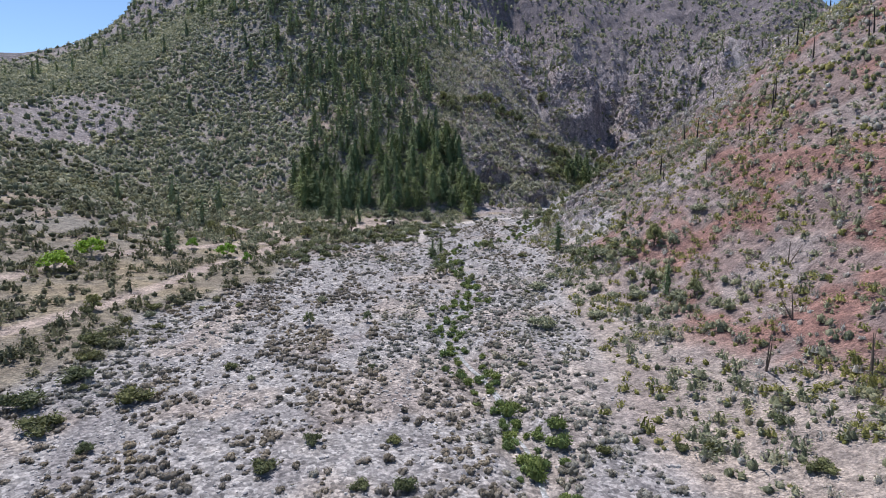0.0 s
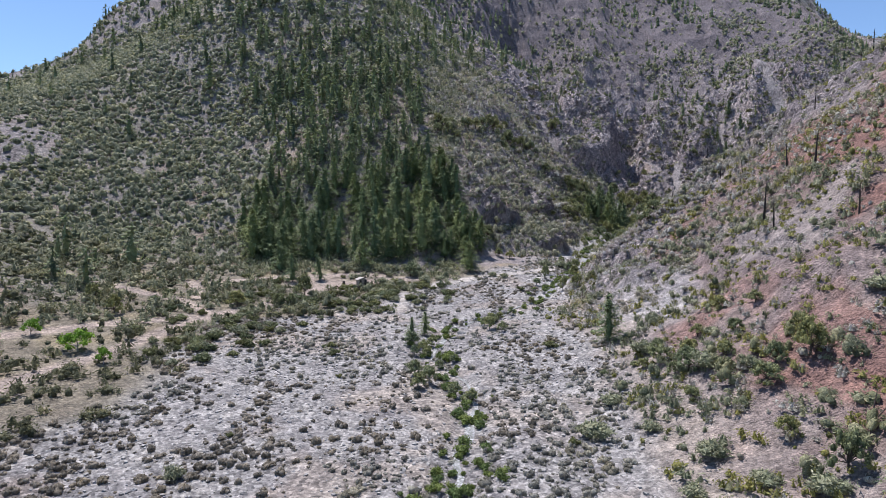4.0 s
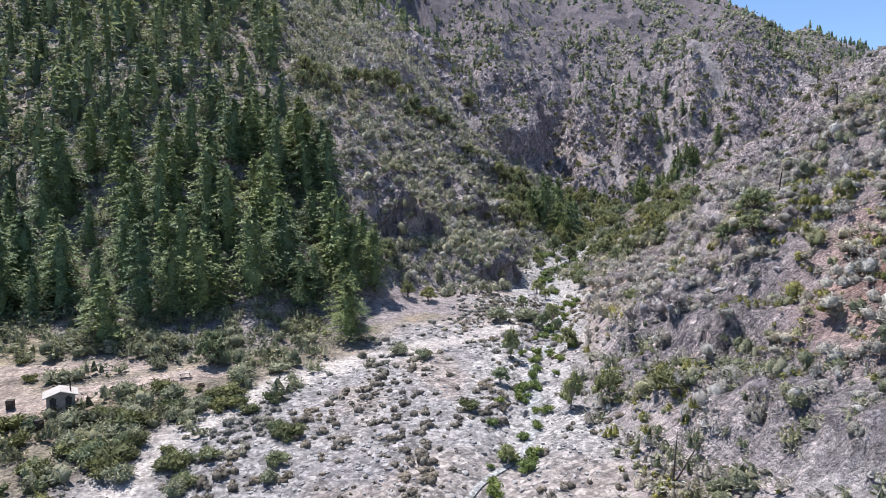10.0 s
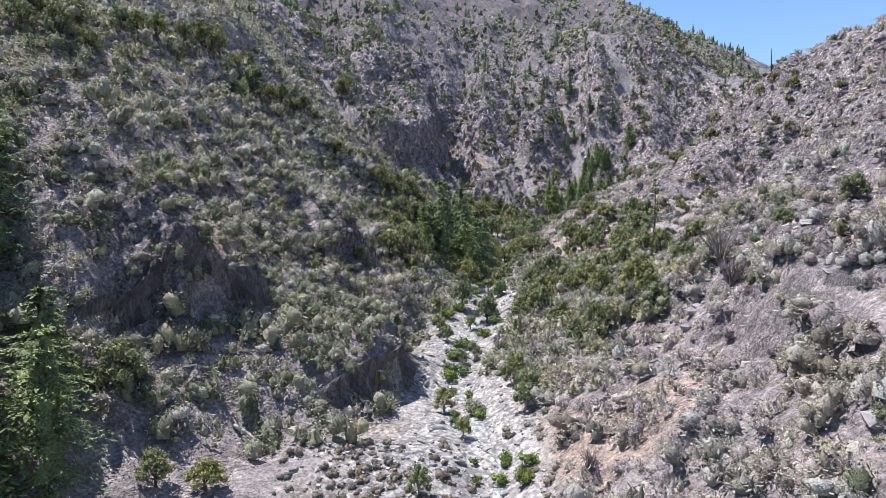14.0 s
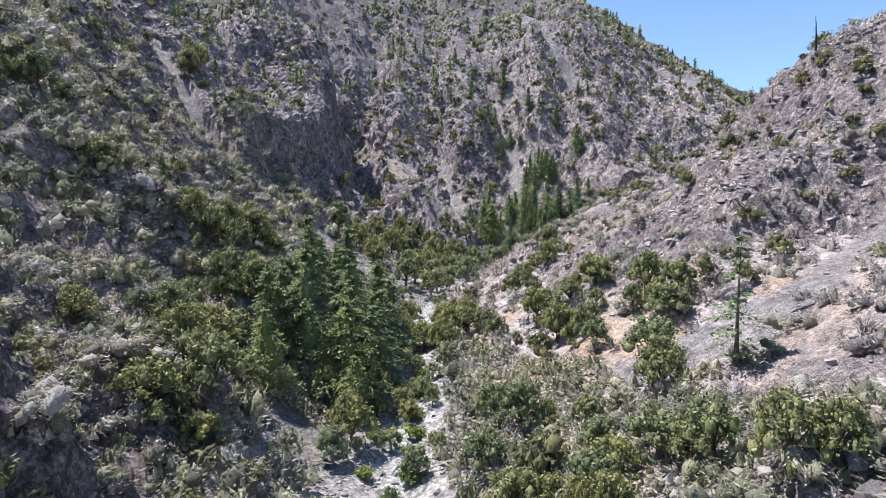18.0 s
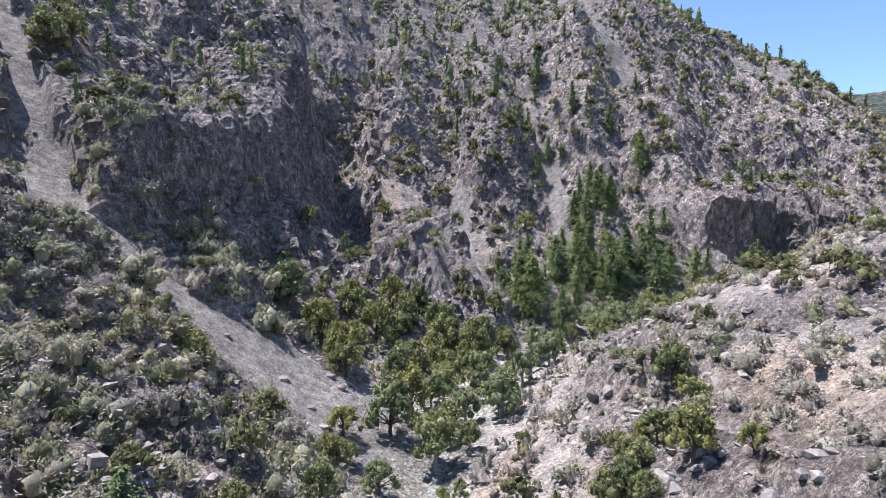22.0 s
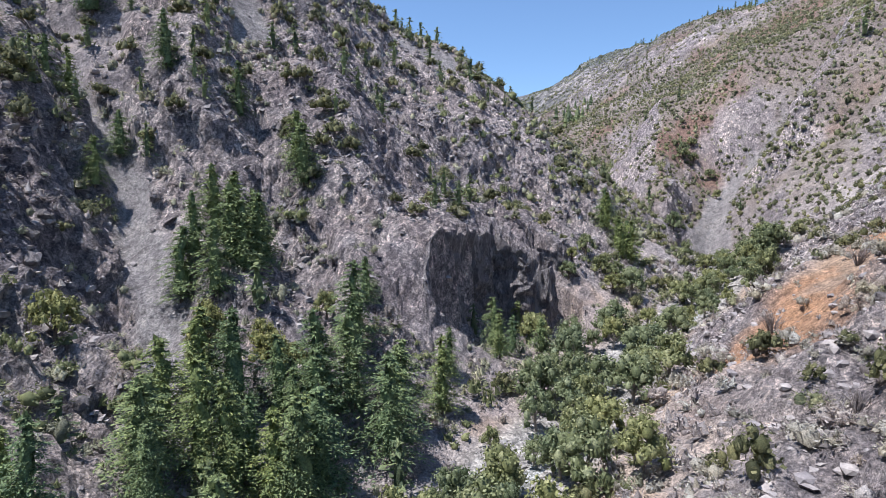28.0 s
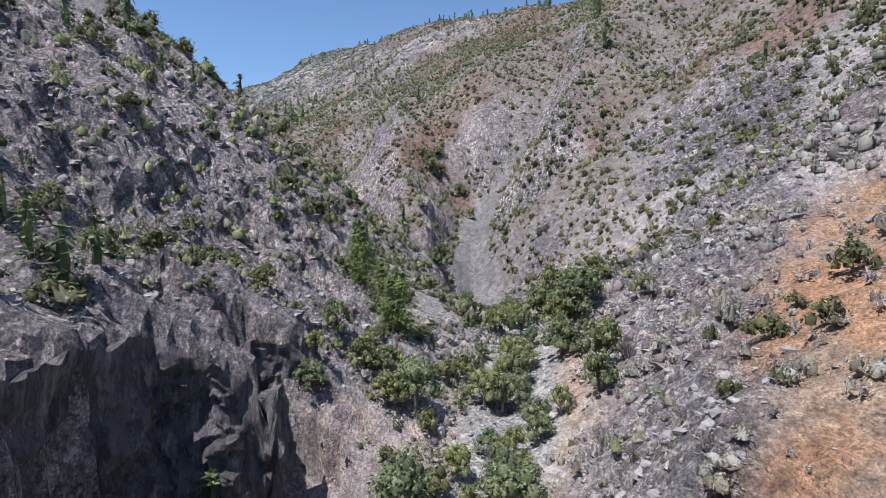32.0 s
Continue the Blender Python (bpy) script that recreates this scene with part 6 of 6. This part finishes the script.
for k in range(270):
    t = RNG.uniform(1.4, 14.5) if k % 3 else RNG.uniform(1.4, 8)
    i, s = int(t), t - int(t)
    willows.append((CREEK[i][0] + s * (CREEK[i + 1][0] - CREEK[i][0]) + RNG.normal(0, 2.4), CREEK[i][1] + s * (CREEK[i + 1][1] - CREEK[i][1]) + RNG.normal(0, 2.4), RNG.uniform(0.8, 2.5), RNG.uniform(0.8, 1.2)))
willows += [(100, 412, 2.6, 1.2), (104, 415, 3.2, 1.1), (99, 419, 2.2, 1.2), (107, 421, 2.8, 1.2), (110, 426, 3.2, 1.1), (104, 428, 2.2, 1.3), (113, 433, 3, 1.1), (109, 437, 2.6, 1.2), (117, 440, 3.2, 1.1), (114, 446, 2.6, 1.2), (121, 448, 3, 1.1), (83, 397, 3.6, 1.1), (88, 403, 3, 1.1), (95, 401, 2.6, 1.2), (101, 397, 3, 1), (92, 392, 2.8, 1.2), (105, 403, 3.4, 1), (108, 395, 2.4, 1.2), (76, 376, 3, 1.2), (80, 382, 3.4, 1.2), (86, 386, 2.8, 1.2), (72, 368, 2.4, 1.2), (97, 390, 2.6, 1.1)]
stand(WILLOWS, willows)
for cx, cy, rx, ry, n in ((-22, 268, 9, 5, 26), (-9, 281, 7, 5, 18), (-32, 264, 7, 5, 16), (-56, 268, 7, 6, 14), (-72, 240, 8, 12, 18), (-50, 236, 7, 9, 24), (-55, 213, 6, 6, 14), (-13, 272, 11, 10, 26), (-46, 276, 10, 7, 14)):
    for k in range(n):
        x, y = RNG.normal(cx, rx), RNG.normal(cy, ry)
        if float(sampled(MASK["track"], x, y)) < 0.4:
            bushes.append((x, y, RNG.uniform(1.6, 3.2), RNG.uniform(1.0, 1.35)))
for k in range(40):
    bushes.append((RNG.uniform(-75, 60), RNG.uniform(60, 300), RNG.uniform(0.9, 1.9), RNG.uniform(1.0, 1.4)))
for k in range(60):
    x, y = RNG.uniform(-72, 4), RNG.uniform(238, 302)
    if float(sampled(MASK["track"], x, y)) < 0.3 and float(at_bed(x, y)) < 0.6:
        bushes.append((x, y, RNG.uniform(1.4, 2.8), RNG.uniform(1.0, 1.4)))
stand(BUSH, bushes)

# bare trees
PALE = tagged(new("bare_tree", mesh_of("bare_tree", *twiggy(np.random.default_rng(551), 40, 0.6), [TWIGS])), "pale leafless tree with a wide crown of twigs", "dead tree", "bare trees")
stand([PALE], [(109, 345, 6, 1.2), (126, 503, 4, 1.2), (118, 352, 4, 1.2), (290, 505, 3.5, 1.3), (302, 492, 3, 1.4), (104, 338, 4, 1.3), (330, 510, 3.5, 1.2), (352, 500, 4, 1.2), (280, 514, 3, 1.3), (60, 288, 3, 1.4)])
FORKED = tagged(new("dead_tree", mesh_of("dead_tree", *joined([snag(np.random.default_rng(561), 7, 0.3), (snag(np.random.default_rng(562), 8, 0.35)[0] @ np.array([[0.9, 0, -0.42], [0, 1, 0], [0.42, 0, 0.9]]), snag(np.random.default_rng(562), 8, 0.35)[1])]), [BARK])),
                "forked dead tree with twisted bare limbs", "dead tree", "twisted dead trees")
stand([FORKED], [(45, 251, 6, 0.9), (62, 82, 7, 1.5), (53, 93, 7, 1.3), (64, 105, 6, 1.3), (76, 128, 6, 1.2), (58, 150, 5, 1.2)])
LOG = tagged(new("fallen_log", mesh_of("fallen_log", *joined([limb([(0, 0, 0.2), (2.2, 0.1, 0.24), (4.5, 0, 0.2), (7, 0.25, 0.16)], [0.28, 0.24, 0.2, 0.1], 7), limb([(3, 0, 0.3), (4, 0.6, 0.8)], [0.08, 0.03], 4)]), [PALE_BARK])),
             "bleached fallen log lying down the slope", "log", "fallen logs")
for k, (x, y, turn) in enumerate(((30, 356, -60), (36, 350, -45), (158, 470, 60), (120, 425, 20), (152, 462, 130), (96, 398, 30))):
    ob = LOG if k == 0 else copy_thing(LOG, Matrix())
    e = Vector((math.cos(radians(turn)), math.sin(radians(turn)), 0))
    drop = float(land_z(x + 6 * e.x, y + 6 * e.y) - land_z(x, y)) / 6
    ob.matrix_basis = Matrix.Translation((x, y, float(land_z(x, y)))) @ pose(0, 0, 0, 0, 0, turn) @ pose(0, 0, 0, 0, -math.degrees(math.atan(drop)), 0)

# large boulders
BIG = [tagged(new("boulder", mesh_of("boulder", *crag_rock(np.random.default_rng(570 + k)), [BOULDER])), "large pale granite boulder in the stream bed", "boulder", "boulders of the creek bed") for k in range(4)]
spots = []
for k in range(150):
    t = RNG.uniform(7, 25)
    i, s = int(t), t - int(t)
    spots.append((CREEK[i][0] + s * (CREEK[i + 1][0] - CREEK[i][0]) + RNG.normal(0, 4), CREEK[i][1] + s * (CREEK[i + 1][1] - CREEK[i][1]) + RNG.normal(0, 4), RNG.uniform(0.9, 2.2), RNG.uniform(0.9, 1.3)))
stand(BIG, spots)


# ---- the small building and what stands in the yard ----
def box(size, at=(0, 0, 0), bevel=0.02):
    bm = bmesh.new()
    bmesh.ops.create_cube(bm, size=1.0)
    bmesh.ops.scale(bm, vec=size, verts=bm.verts)
    bmesh.ops.translate(bm, vec=at, verts=bm.verts)
    if bevel:
        bmesh.ops.bevel(bm, geom=bm.edges[:], offset=bevel, segments=1, affect="EDGES")
    return bm


def made(name, bm, mat, parent, label=""):
    me = bpy.data.meshes.new(name)
    bm.to_mesh(me)
    bm.free()
    me.materials.append(mat)
    return part(name, me, parent, label)


def toilet_building(x, y, turn):
    hut = empty_at("toilet_building", "small tan concrete toilet building with a pale gabled roof", "building")
    hut.matrix_basis = pose(x, y, float(land_z(x, y)) + 0.05, 0, 0, turn) @ Matrix.Diagonal((0.78, 0.9, 0.9, 1))
    made("slab", box((5.2, 4.2, 0.3), (0, 0, 0.0)), HUT_WALL, hut, "concrete slab")
    for name, size, at in (("front_wall", (4.2, 0.18, 2.35), (0, -1.6, 1.3)), ("back_wall", (4.2, 0.18, 2.35), (0, 1.6, 1.3)), ("side_wall", (0.18, 3.02, 2.35), (-2.0, 0, 1.3)), ("side_wall", (0.18, 3.02, 2.35), (2.0, 0, 1.3))):
        made(name, box(size, at), HUT_WALL, hut)
    for sx in (-1, 1):
        bm = box((2.75, 4.1, 0.14), (0, 0, 0), 0.015)
        bmesh.ops.rotate(bm, verts=bm.verts, matrix=Euler((0, radians(17 * sx), 0)).to_matrix())
        bmesh.ops.translate(bm, verts=bm.verts, vec=(1.3 * sx, 0, 2.86))
        made("roof_panel", bm, HUT_ROOF, hut, "pale metal roof slope")
    for sy in (-1.6, 1.6):
        bm = bmesh.new()
        ring = [bm.verts.new(p) for p in ((-2.08, sy - 0.09, 2.47), (2.08, sy - 0.09, 2.47), (0, sy - 0.09, 3.1))]
        back = [bm.verts.new((p.co.x, sy + 0.09, p.co.z)) for p in ring]
        bm.faces.new(ring)
        bm.faces.new(back[::-1])
        for k in range(3):
            bm.faces.new((ring[k], back[k], back[(k + 1) % 3], ring[(k + 1) % 3]))
        made("gable", bm, HUT_WALL, hut)
    for sx in (-1.15, 1.15):
        door = made("door", box((0.95, 0.07, 2.05), (sx, -1.72, 1.2)), DARK_WOOD, hut, "dark painted door")
        made("handle", box((0.05, 0.08, 0.16), (sx + 0.36, -1.79, 1.15), 0.01), STEEL, door)
        made("vent", box((0.5, 0.05, 0.22), (sx, -1.71, 2.32), 0.01), DARK_WOOD, hut, "dark vent louvre")
    for sy in (-0.7, 0.7):
        made("vent_pipe", box((0.22, 0.22, 1.0), (1.5, sy, 3.2), 0.04), DARK_WOOD, hut, "dark vent pipe")


toilet_building(-25.5, 285.5, 24)


def picnic_table(x, y, turn):
    t = empty_at("picnic_table", "weathered grey picnic table with two benches", "table", "picnic tables")
    t.matrix_basis = pose(x, y, float(land_z(x, y)), 0, 0, turn)
    for k in range(4):
        made("top_board", box((1.9, 0.17, 0.045), (0, -0.285 + 0.19 * k, 0.75), 0.008), PALE_BARK, t)
    for sy in (-0.72, 0.72):
        made("bench_board", box((1.9, 0.26, 0.045), (0, sy, 0.45), 0.008), PALE_BARK, t)
    for sx in (-0.65, 0.65):
        made("cross_beam", box((0.06, 1.6, 0.09), (sx, 0, 0.39), 0.008), STEEL, t)
        for sy in (-1, 1):
            bm = box((0.06, 0.09, 0.86), (0, 0, 0), 0.008)
            bmesh.ops.rotate(bm, verts=bm.verts, matrix=Euler((radians(24 * sy), 0, 0)).to_matrix())
            bmesh.ops.translate(bm, verts=bm.verts, vec=(sx, 0.4 * sy, 0.36))
            made("leg", bm, STEEL, t)


def waste_bin(x, y, turn):
    t = empty_at("waste_bin", "dark brown steel waste bin on the dirt", "bin")
    t.matrix_basis = pose(x, y, float(land_z(x, y)), 0, 0, turn)
    made("body", box((0.9, 0.8, 1.15), (0, 0, 0.6), 0.03), DARK_WOOD, t)
    made("lid", box((0.98, 0.88, 0.1), (0, 0, 1.23), 0.03), DARK_WOOD, t)
    made("flap", box((0.6, 0.04, 0.3), (0, -0.42, 0.95), 0.01), STEEL, t, "steel flap")


def fire_ring(x, y):
    bm = bmesh.new()
    n = 14
    rings = [[bm.verts.new((r * math.cos(6.2832 * k / n), r * math.sin(6.2832 * k / n), z)) for k in range(n)] for r, z in ((0.55, -0.1), (0.55, 0.32), (0.47, 0.32), (0.47, -0.1))]
    for a, b in zip(rings, rings[1:]):
        for k in range(n):
            bm.faces.new((a[k], a[(k + 1) % n], b[(k + 1) % n], b[k]))
    me = bpy.data.meshes.new("fire_ring")
    bm.to_mesh(me)
    bm.free()
    me.materials.append(STEEL)
    tagged(new("fire_ring", me), "rusty round steel fire ring on bare dirt", "fire ring", "fire rings").matrix_basis = pose(x, y, float(land_z(x, y)) + 0.02)


for x, y, turn in ((-12, 296, 20), (-36, 279, 60), (-31, 276, -20), (-96, 168, 10), (-100, 186, 40), (-82, 210, 0)):
    picnic_table(x, y, turn)
waste_bin(-32, 286, 10)
waste_bin(-26, 280.5, 60)
for x, y in ((-9, 293), (-34, 283), (-92, 172)):
    fire_ring(x, y)
